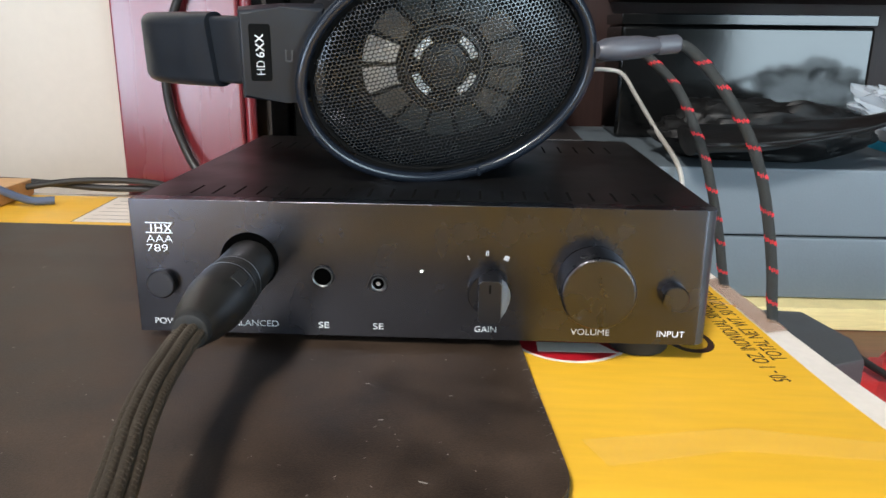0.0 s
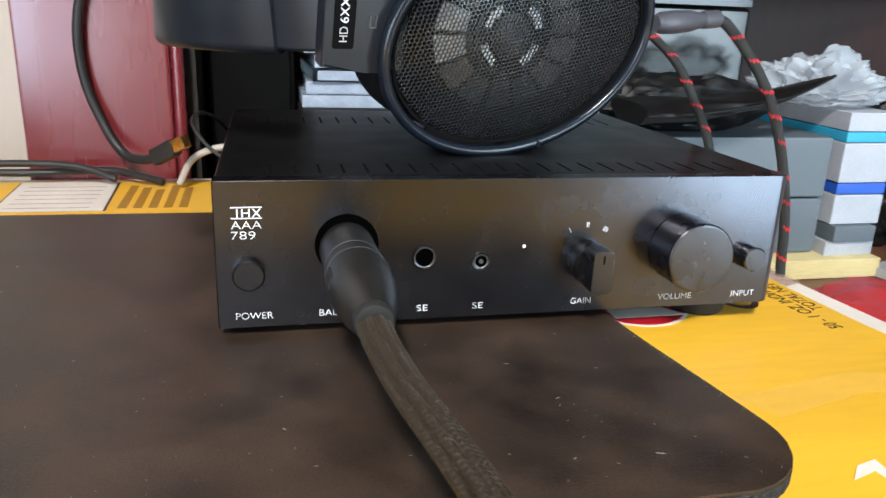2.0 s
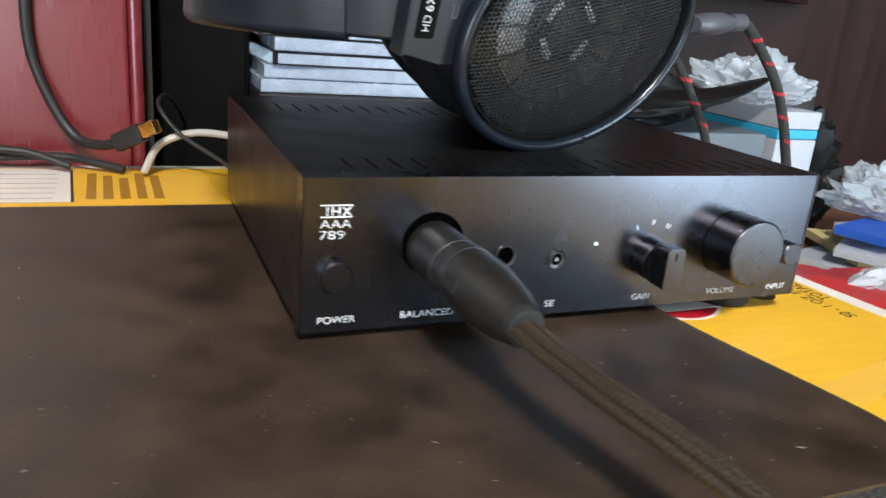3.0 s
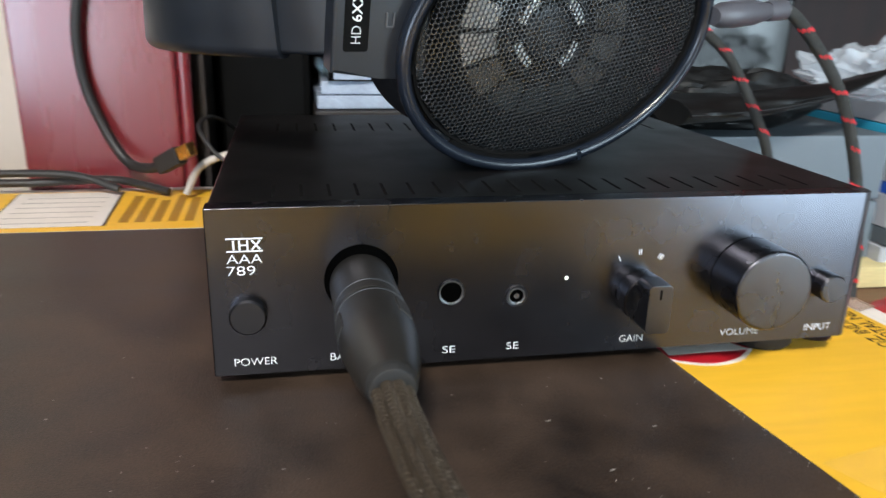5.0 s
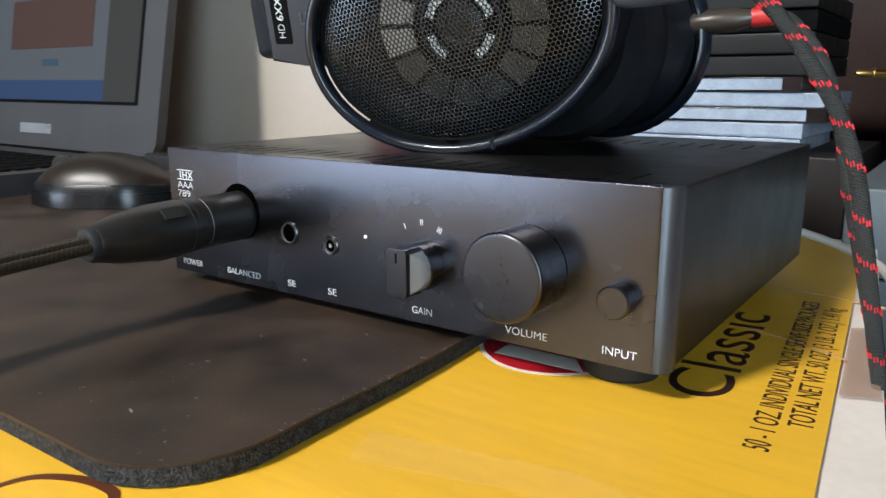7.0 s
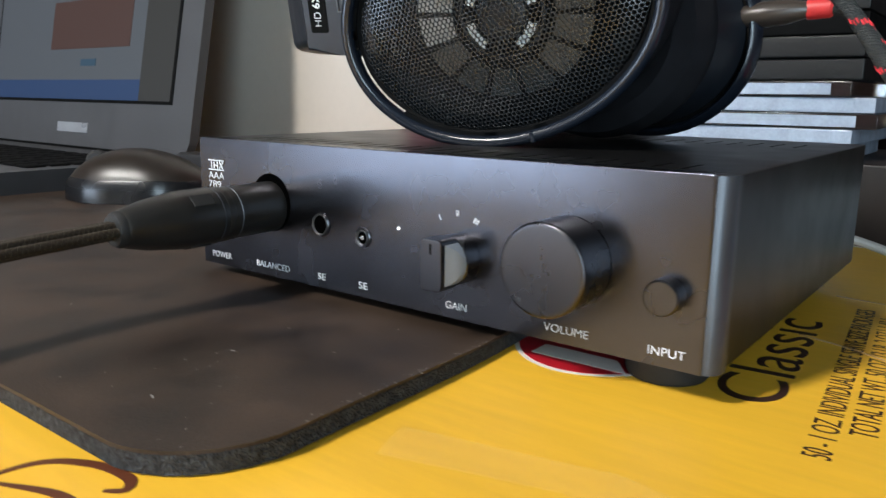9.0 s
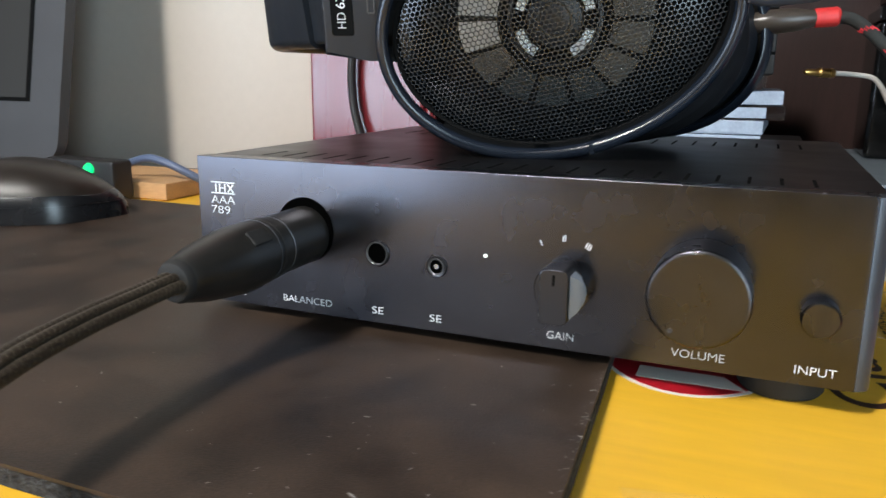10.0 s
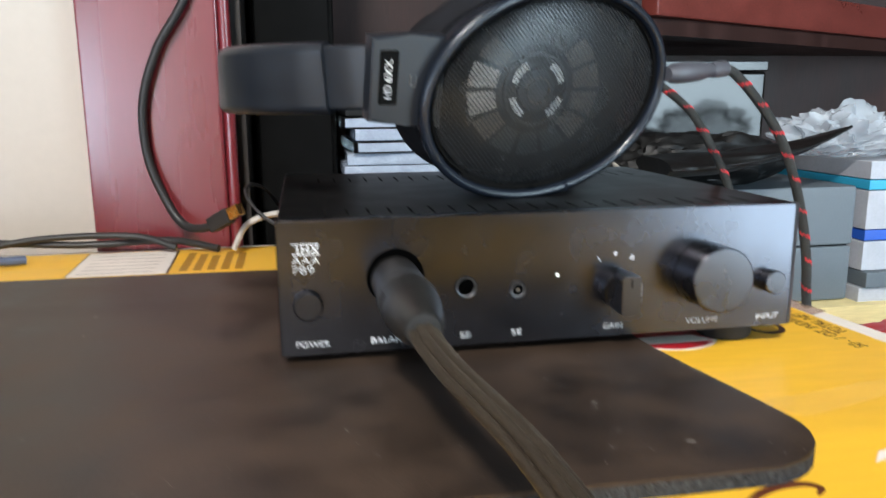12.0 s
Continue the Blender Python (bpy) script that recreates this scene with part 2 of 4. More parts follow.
def lathe(profile, n=48, m=None, sx=1.0, sy=1.0, cap=True):
    """Rings (radius, height) turned about z, closed at both ends."""
    bm = bmesh.new()
    rings = []
    for r, h in profile:
        rings.append([bm.verts.new((sx * r * math.cos(2 * math.pi * i / n), sy * r * math.sin(2 * math.pi * i / n), h)) for i in range(n)])
    for a, b in zip(rings, rings[1:]):
        for i in range(n):
            bm.faces.new((a[i], a[(i + 1) % n], b[(i + 1) % n], b[i]))
    if cap:
        bm.faces.new(rings[0][::-1])
        bm.faces.new(rings[-1])
    if m is not None:
        bmesh.ops.transform(bm, matrix=m, verts=bm.verts)
    return bm


def smooth_path(points, steps=8):
    """A Catmull-Rom line through points."""
    p = [Vector(q) for q in points]
    p = [2 * p[0] - p[1]] + p + [2 * p[-1] - p[-2]]
    out = []
    for i in range(1, len(p) - 2):
        for k in range(steps):
            t = k / steps
            a, b, c, d = p[i - 1], p[i], p[i + 1], p[i + 2]
            out.append(0.5 * ((2 * b) + (c - a) * t + (2 * a - 5 * b + 4 * c - d) * t * t + (3 * b - a - 3 * c + d) * t ** 3))
    out.append(p[-2])
    return out


def sweep(path, section, bm=None, closed_ends=True, up=Vector((0, 0, 1)), twist=0.0):
    """A closed outline (right, up) carried along a path; section may be a function of 0..1."""
    out = bmesh.new() if bm is None else bm
    rings = []
    n = len(path)
    for i, p in enumerate(path):
        t = (path[min(i + 1, n - 1)] - path[max(i - 1, 0)]).normalized()
        side = t.cross(up)
        side = side.normalized() if side.length > 1e-6 else Vector((1, 0, 0))
        top = side.cross(t).normalized()
        w = twist * i
        s = section(i / (n - 1)) if callable(section) else section
        rings.append([out.verts.new(p + side * (x * math.cos(w) - y * math.sin(w)) + top * (x * math.sin(w) + y * math.cos(w))) for x, y in s])
    k = len(rings[0])
    for a, b in zip(rings, rings[1:]):
        for i in range(k):
            out.faces.new((a[i], a[(i + 1) % k], b[(i + 1) % k], b[i]))
    if closed_ends:
        out.faces.new(rings[0][::-1])
        out.faces.new(rings[-1])
    return out


def circle(r, n=12, ry=None):
    return [(r * math.cos(2 * math.pi * i / n), (ry or r) * math.sin(2 * math.pi * i / n)) for i in range(n)]


def letters(text, size, m, mat, parent, name="lettering", spacing=1.0, align="CENTER", label="", width=None, deep=0.00005, weight=0.0):
    cu = bpy.data.curves.new(name, "FONT")
    cu.body, cu.size, cu.align_x, cu.space_character, cu.extrude, cu.offset = text, size, align, spacing, deep, weight * size
    tmp = bpy.data.objects.new("tmp", cu)
    scene.collection.objects.link(tmp)
    me = bpy.data.meshes.new_from_object(tmp.evaluated_get(bpy.context.evaluated_depsgraph_get()))
    bpy.data.objects.remove(tmp)
    if width:
        xs = [v.co.x for v in me.vertices]
        me.transform(Matrix.Diagonal((width / (max(xs) - min(xs)), 1, 1, 1)))
    me.transform(m)
    me.materials.clear()
    me.materials.append(mat)
    return part(name, me, mat, parent, label)


FRONT = Matrix(((1, 0, 0, 0), (0, 0, -1, 0), (0, 1, 0, 0), (0, 0, 0, 1)))  # (right, up, out) on a face that looks to -y


def on_front(x, z, y=0.0):
    return Matrix.Translation((x, y, z)) @ FRONT


# ---- the room ----
def room():
    x0, x1, y0, y1, z0, z1 = -1.6, 1.8, WIN_Y, 0.325, -0.83, 2.25
    solo("floor", block(x0 - 0.1, x1 + 0.1, y0 - 0.1, 0.9, z0 - 0.1, z0), WOOD, "brown oak floor boards", "floor", kind="structure")
    solo("ceiling", block(x0 - 0.1, x1 + 0.1, y0 - 0.1, 0.9, z1, z1 + 0.1), CEIL, "plain white painted ceiling", "ceiling", kind="structure")
    solo("wall_north", block(x0, -0.2525, y1, y1 + 0.35, z0, z1), WALL, "cream painted plaster wall behind the desk", "wall", kind="structure")
    solo("wall_alcove", block(-0.2525, x1, 0.66, 0.76, z0, z1), WALL, "cream wall behind the bookcase", "wall", kind="structure")
    solo("wall_west", block(x0 - 0.1, x0, y0, 0.7, z0, z1), WALL_DIM, "unseen side wall in a dimmed wall tone", "wall", kind="structure")
    solo("wall_east", block(x1, x1 + 0.1, y0, 0.7, z0, z1), WALL_DIM, "unseen side wall in a dimmed wall tone", "wall", kind="structure")
    bm = bmesh.new()
    left = x0
    for w0, w1, h0, h1 in WINDOWS:
        block(left, w0, y0 - 0.1, y0, z0, z1, bm=bm)
        block(w0, w1, y0 - 0.1, y0, z0, h0, bm=bm)
        block(w0, w1, y0 - 0.1, y0, h1, z1, bm=bm)
        left = w1
    block(left, x1, y0 - 0.1, y0, z0, z1, bm=bm)
    # Out of view; its shaded colour dims what the amplifier's panel reflects.
    solo("wall_south", bm, WALL_SHADED, "unseen wall with two window openings, darkened as if in shade", "wall", kind="structure")
    for k, (w0, w1, h0, h1) in enumerate(WINDOWS):
        win = thing("window_%d" % (k + 1), "white framed window with two panes", "window", kind="structure")
        mid = 0.80
        for a, b, c, d in ((w0, w1, h0, h0 + 0.05), (w0, w1, h1 - 0.05, h1), (w0, w0 + 0.04, h0 + 0.05, h1 - 0.05), (w1 - 0.04, w1, h0 + 0.05, h1 - 0.05), (w0 + 0.04, w1 - 0.04, mid - 0.03, mid + 0.03)):
            part("window_frame", block(a, b, y0 - 0.02, y0 + 0.02, c, d, 0.004), CEIL, win)


room()


# ---- desk and built-in bookcase ----
def bookcase():
    case = thing("bookcase", "burgundy painted built-in bookcase with a dark interior", "bookcase", Matrix.Translation((0, 0, 0)))
    part("stile", block(-0.2515, -0.1545, 0.300, 0.325, DESK + 0.002, 1.2, 0.003), BURGUNDY, case)
    part("bead", sweep([Vector((-0.1505, 0.3065, DESK + 0.002)), Vector((-0.1505, 0.3065, 1.2))], circle(0.0045, 12), up=Vector((0, 1, 0))), BURGUNDY, case, "rounded burgundy edge bead")
    part("side", block(-0.1545, -0.140, 0.326, 0.64, DESK + 0.002, 1.2), BLACKWOOD, case)
    part("back_board", block(-0.140, 1.3, 0.64, 0.655, DESK + 0.002, 1.2), DARKWOOD, case)
    shelf = [(0.17, 0.318), (0.232, 0.345), (0.74, 0.620), (0.74, 0.638), (0.17, 0.638)]
    part("shelf", prism(shelf, 0.150, 0.164, 0.002), DARKWOOD, case)
    part("rail", block(-0.04, 0.58, 0, 0.018, 0.1645, 0.200, 0.003, m=Matrix.Translation((0.231, 0.340, 0)) @ pose(0, 0, 0, 0, 0, 28.5)), DARKRED, case, "glossy dark red front rail of the shelf")
    part("side", block(1.3, 1.32, 0.302, 0.655, DESK + 0.002, 1.2), DARKWOOD, case)
    part("top_panel", block(-0.2515, 1.32, 0.302, 0.655, 1.202, 1.22), DARKWOOD, case)


bookcase()
desk = thing("desk", "brown wooden desk top under the boxes", "desk")
part("desk_top", block(-1.2, 1.29, -0.45, 0.299, DESK - 0.03, DESK, 0.004), DESKWOOD, desk)
part("shelf_board", block(-0.134, 1.29, 0.301, 0.638, DESK - 0.03, DESK), DESKWOOD, desk)
for lx in (-1.1, 1.2):
    for ly in (-0.4, 0.25):
        part("leg", block(lx - 0.03, lx + 0.03, ly - 0.03, ly + 0.03, -0.828, DESK - 0.031, 0.004), DESKWOOD, desk)


# ---- the yellow carton ----
def swell(y):
    """The carton's lid bulges a little towards its front."""
    t = min(max((0.005 - y) / 0.115, 0), 1)
    return 0.0042 * t * t * (3 - 2 * t)


def yellow_x(y):
    return 0.1548 - 0.088 * y


def outer_x(y):
    return 0.1690 - 0.115 * y


def draped(rows, cols, z0, z1, curl=None):
    """A sheet between two side lines: rows of y, cols of (left, right) as functions; its top follows the lid."""
    bm = bmesh.new()
    left, right = cols
    n = 24
    grid = {}
    for k, z in enumerate((z0, z1)):
        for j, y in enumerate(rows):
            for i in range(n + 1):
                x = left(y) + (right(y) - left(y)) * i / n
                lift = swell(y) + (curl(x, y) if curl else 0)
                grid[k, j, i] = bm.verts.new((x, y, z + (lift if k or z0 > DESK + 0.01 else 0)))
    m = len(rows)
    for j in range(m - 1):
        for i in range(n):
            bm.faces.new([grid[1, j, i], grid[1, j, i + 1], grid[1, j + 1, i + 1], grid[1, j + 1, i]])
            bm.faces.new([grid[0, j, i], grid[0, j + 1, i], grid[0, j + 1, i + 1], grid[0, j, i + 1]])
    for j in range(m - 1):
        for i in (0, n):
            bm.faces.new([grid[0, j, i], grid[1, j, i], grid[1, j + 1, i], grid[0, j + 1, i]])
    for i in range(n):
        for j in (0, m - 1):
            bm.faces.new([grid[0, j, i], grid[0, j, i + 1], grid[1, j, i + 1], grid[1, j, i]])
    return bm


def span(a, b, n):
    return [a + (b - a) * i / n for i in range(n + 1)]


def lie(me):
    for v in me.vertices:
        v.co.z += swell(v.co.y)


def carton():
    c = thing("cardboard_box", "yellow printed snack carton with creased lid and white borders", "cardboard box")
    ys = span(-0.33, 0.2985, 40)
    part("body", draped(ys, (lambda y: -0.62, outer_x), DESK + 0.001, BOX_TOP - 0.0012), CARD_WHITE, c, "white card body of the carton")
    part("printed_panel", draped(span(-0.326, 0.286, 60), (lambda y: -0.618, yellow_x), BOX_TOP - 0.0010, BOX_TOP), YELLOW, c, "bright yellow printed panel")
    turn = pose(0, 0, 0, 0, 0, 90 + 5.0)

    def put(text, x, y, size, length, mat=INK_BLACK, dz=0.0001):
        ob = letters(text, size, Matrix.Translation((x, y, BOX_TOP + dz)) @ turn, mat, c, "printed_text", align="LEFT", width=length)
        lie(ob.data)

    put("Classic", 0.1262, 0.0145, 0.0275, 0.095)
    put("50 - 1 OZ. INDIVIDUAL SINGLE SERVE SIZE PACKAGES", 0.1438, -0.0100, 0.0094, 0.152)
    put("TOTAL NET WT. 50 OZ. (3 LB. 2 OZ.) 1.41 kg", 0.1505, 0.0105, 0.0094, 0.127)

    def decal(name, pts, mat, dz, label="", deep=0.00012):
        ob = part(name, prism(pts, BOX_TOP + dz - deep, BOX_TOP + dz), mat, c, label, smooth=False)
        lie(ob.data)
        return ob

    # round emblem, mostly under the amplifier
    oval = lambda cx, cy, rx, ry: [(cx + rx * math.cos(2 * math.pi * i / 48), cy + ry * math.sin(2 * math.pi * i / 48)) for i in range(48)]
    decal("emblem_border", oval(0.064, 0.050, 0.0325, 0.0480), CARD_WHITE, 0.00010)
    decal("emblem", oval(0.064, 0.050, 0.0310, 0.0462), INK_RED, 0.00018, "red oval emblem")
    decal("emblem_band", [(0.05, 0.012), (0.083, 0.0125), (0.076, 0.022), (0.05, 0.022)], CARD_WHITE, 0.00026)
    # sealing tape patches
    decal("tape", [(0.058, -0.062), (0.110, -0.050), (0.158, -0.058), (0.158, -0.070), (0.104, -0.066), (0.064, -0.078)], TAPE, 0.00022, "clear sealing tape")
    decal("tape", [(0.070, -0.112), (0.100, -0.094), (0.1600, -0.088), (0.160, -0.135), (0.088, -0.140)], TAPE, 0.00022, "clear sealing tape")
    decal("scuff", [(0.062, -0.112), (0.068, -0.106), (0.0755, -0.104), (0.074, -0.116), (0.0725, -0.117), (0.0712, -0.109)], CARD_WHITE, 0.0002, "torn white scuff")
    decal("tape", [(-0.135, 0.196), (-0.112, 0.200), (-0.112, 0.262), (-0.128, 0.284), (-0.146, 0.250)], TAPE, 0.00022, "clear sealing tape")
    decal("tape", [(yellow_x(0.040) + 0.001, 0.040), (outer_x(0.044) - 0.001, 0.044), (outer_x(0.118) - 0.001, 0.118), (yellow_x(0.112) + 0.001, 0.112)], TAPE_BROWN, 0.00022, "pinkish brown sealing tape")
    # creases across the lid
    for (xa, ya), (xb, yb) in (((0.113, 0.158), (0.160, 0.148)), ((0.114, 0.090), (0.150, 0.074))):
        line = smooth_path([(xa, ya, 0), ((xa + xb) / 2, (ya + yb) / 2 + 0.002, 0), (xb, yb, 0)], 6)
        for p in line:
            p.z = BOX_TOP + swell(p.y) - 0.0003
        part("crease", sweep(line, circle(0.0006, 8)), CARD_BROWN, c)
    # script flourish near the front corner
    for pts in ([(0.010, -0.145), (0.012, -0.128), (0.022, -0.1205), (0.033, -0.119), (0.037, -0.122), (0.034, -0.125)], [(0.014, -0.137), (0.030, -0.131), (0.044, -0.134), (0.054, -0.142)],
                [(0.058, -0.128), (0.066, -0.124), (0.072, -0.128), (0.064, -0.134), (0.056, -0.140)]):
        line = smooth_path([(x, y, BOX_TOP + swell(y)) for x, y in pts], 8)
        part("script_stroke", sweep(line, lambda u: [(x * (0.5 + math.sin(3.1 * u)), y) for x, y in ((0.0009, -0.0002), (0.0009, 0.0002), (-0.0009, 0.0002), (-0.0009, -0.0002))]), INK_BROWN, c)
    # label printing beside the amplifier's back
    decal("border_strip", [(-0.60, 0.184), (-0.112, 0.188), (-0.112, 0.197), (-0.60, 0.201)], CARD_WHITE, 0.00012)
    decal("label_frame", [(-0.248, 0.2065), (-0.1855, 0.2065), (-0.1895, 0.2835), (-0.252, 0.2835)], INK_BLACK, 0.00014)
    decal("label", [(-0.247, 0.2065), (-0.1870, 0.2065), (-0.1910, 0.2835), (-0.251, 0.2835)], CARD_WHITE, 0.00022, "white printed label area")
    for i in range(6):
        decal("print_line", [(-0.243, 0.214 + 0.011 * i), (-0.196, 0.214 + 0.011 * i), (-0.196, 0.2148 + 0.011 * i), (-0.243, 0.2148 + 0.011 * i)], GREY_INK, 0.0003)
    for i in range(5):
        x = -0.180 + 0.0088 * i
        decal("print_bar", [(x, 0.212), (x + 0.0052, 0.212), (x + 0.0042, 0.272 - 0.006 * (i % 3)), (x - 0.001, 0.272 - 0.006 * (i % 3))], INK_OCHRE, 0.00014)
    return c


TAPE = veil("clear_tape", (0.9, 0.84, 0.70), 0.3, 0.022)
TAPE_BROWN = veil("brown_tape", (0.50, 0.33, 0.24), 0.35, 0.4)
INK_BROWN = material("dark_brown_print", (0.10, 0.025, 0.008), 0.5, 0, 0.1, 200, 900, 0)
INK_OCHRE = material("ochre_print", (0.34, 0.16, 0.01), 0.5, 0, 0.1, 200, 900, 0)
GREY_INK = material("grey_print", (0.25, 0.22, 0.2), 0.5, 0, 0.1, 200, 900, 0)
carton_box = carton()

# ---- desk mat ----
def mat_right(y):
    base = 0.0432 - 0.082 * y
    if y < -0.089:
        d = (-0.089 - y) / 0.030
        base -= 0.030 * (1 - math.sqrt(max(0.0, 1 - d * d)))
    return base


LINT = material("pale_lint", (0.24, 0.22, 0.20), 0.9, 0, 0.3, 300, 900, 0)
pad = thing("desk_mat", "worn dark brown mat with a pitted grey foam edge", "desk mat")
mat_rows = [-0.1188, -0.1184, -0.117, -0.1145, -0.111, -0.106, -0.100, -0.094, -0.089] + span(-0.08, 0.176, 26)


def mat_curl(x, y):
    return 0.0010 * max(0.0, -0.05 - x) / 0.3 if y > 0.1 else 0.0


part("foam_core", draped(mat_rows, (lambda y: -0.56, mat_right), BOX_TOP + 0.0004, PAD_TOP - 0.0009, mat_curl), FOAM, pad, "pitted grey foam rubber core")
part("top_layer", draped(mat_rows, (lambda y: -0.5602, lambda y: mat_right(y) - 0.0003), PAD_TOP - 0.0010, PAD_TOP, mat_curl), PAD, pad, "scuffed dark brown cloth top")
fluff = bmesh.new()
rng = random.Random(4)
for i in range(260):
    x, y = rng.uniform(-0.30, 0.04), rng.uniform(-0.112, 0.01) if i % 4 else rng.uniform(0.0, 0.16)
    if i < 60:
        y = rng.uniform(-0.085, 0.0)
        x = mat_right(y) - abs(rng.gauss(0.0006, 0.0012))
    if x > mat_right(y) - 0.0004 or (y > -0.002 and x > -0.112):
        continue
    s_ = rng.uniform(0.00018, 0.0004) if i % 6 else rng.uniform(0.0004, 0.0008)
    bmesh.ops.create_icosphere(fluff, subdivisions=1, radius=s_, matrix=Matrix.Translation((x, y, PAD_TOP + swell(y) + mat_curl(x, y))) @ pose(0, 0, 0, 0, 0, rng.uniform(0, 180)) @ Matrix.Diagonal((rng.uniform(0.7, 2.2), 0.5, 0.12, 1)))
solo("lint", fluff, LINT, "pale lint specks scattered on the mat", "lint", kind="stuff")


# ---- headphone amplifier ----
def amplifier():
    amp = thing("headphone_amplifier", "black aluminium headphone amplifier with white lettering and knobs", "amplifier")
    x0, x1, y1, h = -0.109, 0.1135, 0.186, 0.0535
    r = 0.0052
    arc = [(x1 - r + r * math.sin(radians(a)), r - r * math.cos(radians(a))) for a in range(12, 91, 13)]
    part("front_panel", prism([(x0, 0.0075), (x0, 0.0004), (x0 + 0.0004, 0.0), (x1 - r, 0.0), arc[0], (x1 - 0.004, 0.0075)], 0, h, 0.0002), ANODISED, amp, "brushed black front panel")
    part("corner_edge", prism([(x1 - 0.0038, 0.0075), (arc[0][0] + 0.0001, arc[0][1])] + arc[1:] + [(x1, 0.0075)], 0.0001, h - 0.0001, 0.0003), EDGE, amp, "rounded paler corner edge")
    part("case", block(x0 + 0.0004, x1 - 0.0004, 0.0077, y1, 0.0004, h - 0.0002, 0.0008), CASE, amp)
    for fx, fy in ((-0.088, 0.022), (-0.088, 0.165)):
        part("foot", lathe([(0.0085, -0.0002), (0.0085, PAD_TOP + 0.001), (0.0078, PAD_TOP + 0.0001)], 32, Matrix.Translation((fx, fy, 0))), RUBBER, amp)
    for fx, fy in ((0.092, 0.022), (0.092, 0.165)):
        part("foot", lathe([(0.0125, -0.0002), (0.0125, BOX_TOP + 0.0015), (0.0115, BOX_TOP + 0.0001)], 32, Matrix.Translation((fx, fy, 0))), RUBBER, amp)
    # vent slots in two rows near the front and two at the back
    for r, (ya, yb) in enumerate(((0.013, 0.029), (0.135, 0.157))):
        for i in range(22):
            x = -0.0895 + 0.0088 * i
            part("vent_slot", block(x - 0.0005, x + 0.0005, ya, yb, h - 0.0012, h - 0.00012), DARK, amp)
    # controls
    part("power_button", lathe([(0.0056, -0.002), (0.0056, 0.0034), (0.005, 0.004)], 32, on_front(-0.0978, 0.0205)), KNOB, amp)
    part("balanced_socket", lathe([(0.0114, -0.001), (0.0114, 0.0002), (0.0112, 0.0003)], 48, on_front(-0.0635, 0.0299)), HOLE, amp, "black round balanced socket")
    for x, z, r, hole in ((-0.0352, 0.0244, 0.0045, 0.0036), (-0.0136, 0.0221, 0.0037, 0.0024)):
        j = part("jack_socket", lathe([(r, -0.001), (r, 0.0004), (r - 0.0003, 0.0007), (hole, 0.0005), (hole, -0.0004)], 40, on_front(x, z), cap=False), KNOB, amp, "black jack socket with a bright ring")
        part("ring", lathe([(hole + 0.0004, 0.0006), (hole + 0.0003, 0.0010), (hole - 0.0001, 0.0008), (hole - 0.0001, 0.0002)], 40, on_front(x, z), cap=False), STEEL, j, "dull metal ring")
        part("hole", lathe([(hole, 0.0001), (hole, 0.00025)], 32, on_front(x, z)), HOLE, j)
    part("pin_contact", lathe([(0.0009, 0.0003), (0.0009, 0.0006)], 16, on_front(-0.0136, 0.0221)), CHROME, amp)
    part("power_light", lathe([(0.00055, -0.001), (0.00055, 0.0002), (0.0003, 0.0004)], 20, on_front(0.0031, 0.0274)), LED, amp, "lit white indicator light")
    # gain switch: round base with a pointer bar
    gx, gz = 0.0291, 0.0208
    gain = part("gain_knob", lathe([(0.0082, 0.0002), (0.0082, 0.0065), (0.0078, 0.007)], 48, on_front(gx, gz)), KNOB, amp, "black rotary gain knob")
    bm = prism([(x, y) for x, y in rounded(-0.0042, 0.0042, -0.0082, 0.0082, 0.0018, 4)], 0.0068, 0.0152, 0.0004, 2, on_front(gx, gz))
    part("pointer", bm, KNOB, gain)
    bm = prism([(0.0044, -0.0066), (0.0062, -0.0050), (0.0076, -0.0022), (0.0079, 0.0), (0.0076, 0.0022), (0.0062, 0.0050), (0.0044, 0.0066)], 0.0068, 0.0074)
    for v in bm.verts:
        if v.co.z > 0.007:
            v.co.z = 0.0136 - (v.co.x - 0.0044) * 1.7
    bmesh.ops.transform(bm, matrix=on_front(gx, gz), verts=bm.verts)
    part("polished_facet", bm, FACET, gain, "polished bright facet")
    part("mark", block(-0.0004, 0.0004, 0.0035, 0.0068, 0.01515, 0.0153, m=on_front(gx, gz)), DARK, gain)
    vx, vz = 0.0684, 0.0252
    vol = part("volume_knob", lathe([(0.0137, 0.0004), (0.0137, 0.0150), (0.0133, 0.0156), (0.0128, 0.0158)], 72, on_front(vx, vz)), KNOB, amp, "large black volume knob")
    part("face", lathe([(0.0127, 0.0156), (0.0127, 0.01585), (0.0125, 0.01595)], 72, on_front(vx, vz)), KNOB, vol)
    part("dimple", lathe([(0.0008, 0.01590), (0.0007, 0.01605)], 16, on_front(vx - 0.0065, vz - 0.0092)), EDGE, vol)
    part("input_button", lathe([(0.0050, -0.002), (0.0050, 0.0052), (0.0045, 0.0058)], 36, on_front(0.0989, 0.0206)), KNOB, amp)
    # lettering
    for text, xa, xb in (("POWER", -0.1029, -0.0900), ("BALANCED", -0.0735, -0.0535), ("SE", -0.0375, -0.0333), ("SE", -0.0160, -0.0118),
                         ("GAIN", 0.0239, 0.0323), ("VOLUME", 0.0613, 0.0761), ("INPUT", 0.0942, 0.1047)):
        letters(text, 0.0036, on_front((xa + xb) / 2, 0.0031, -0.00008), INK_WHITE, amp, width=xb - xa, weight=-0.012)
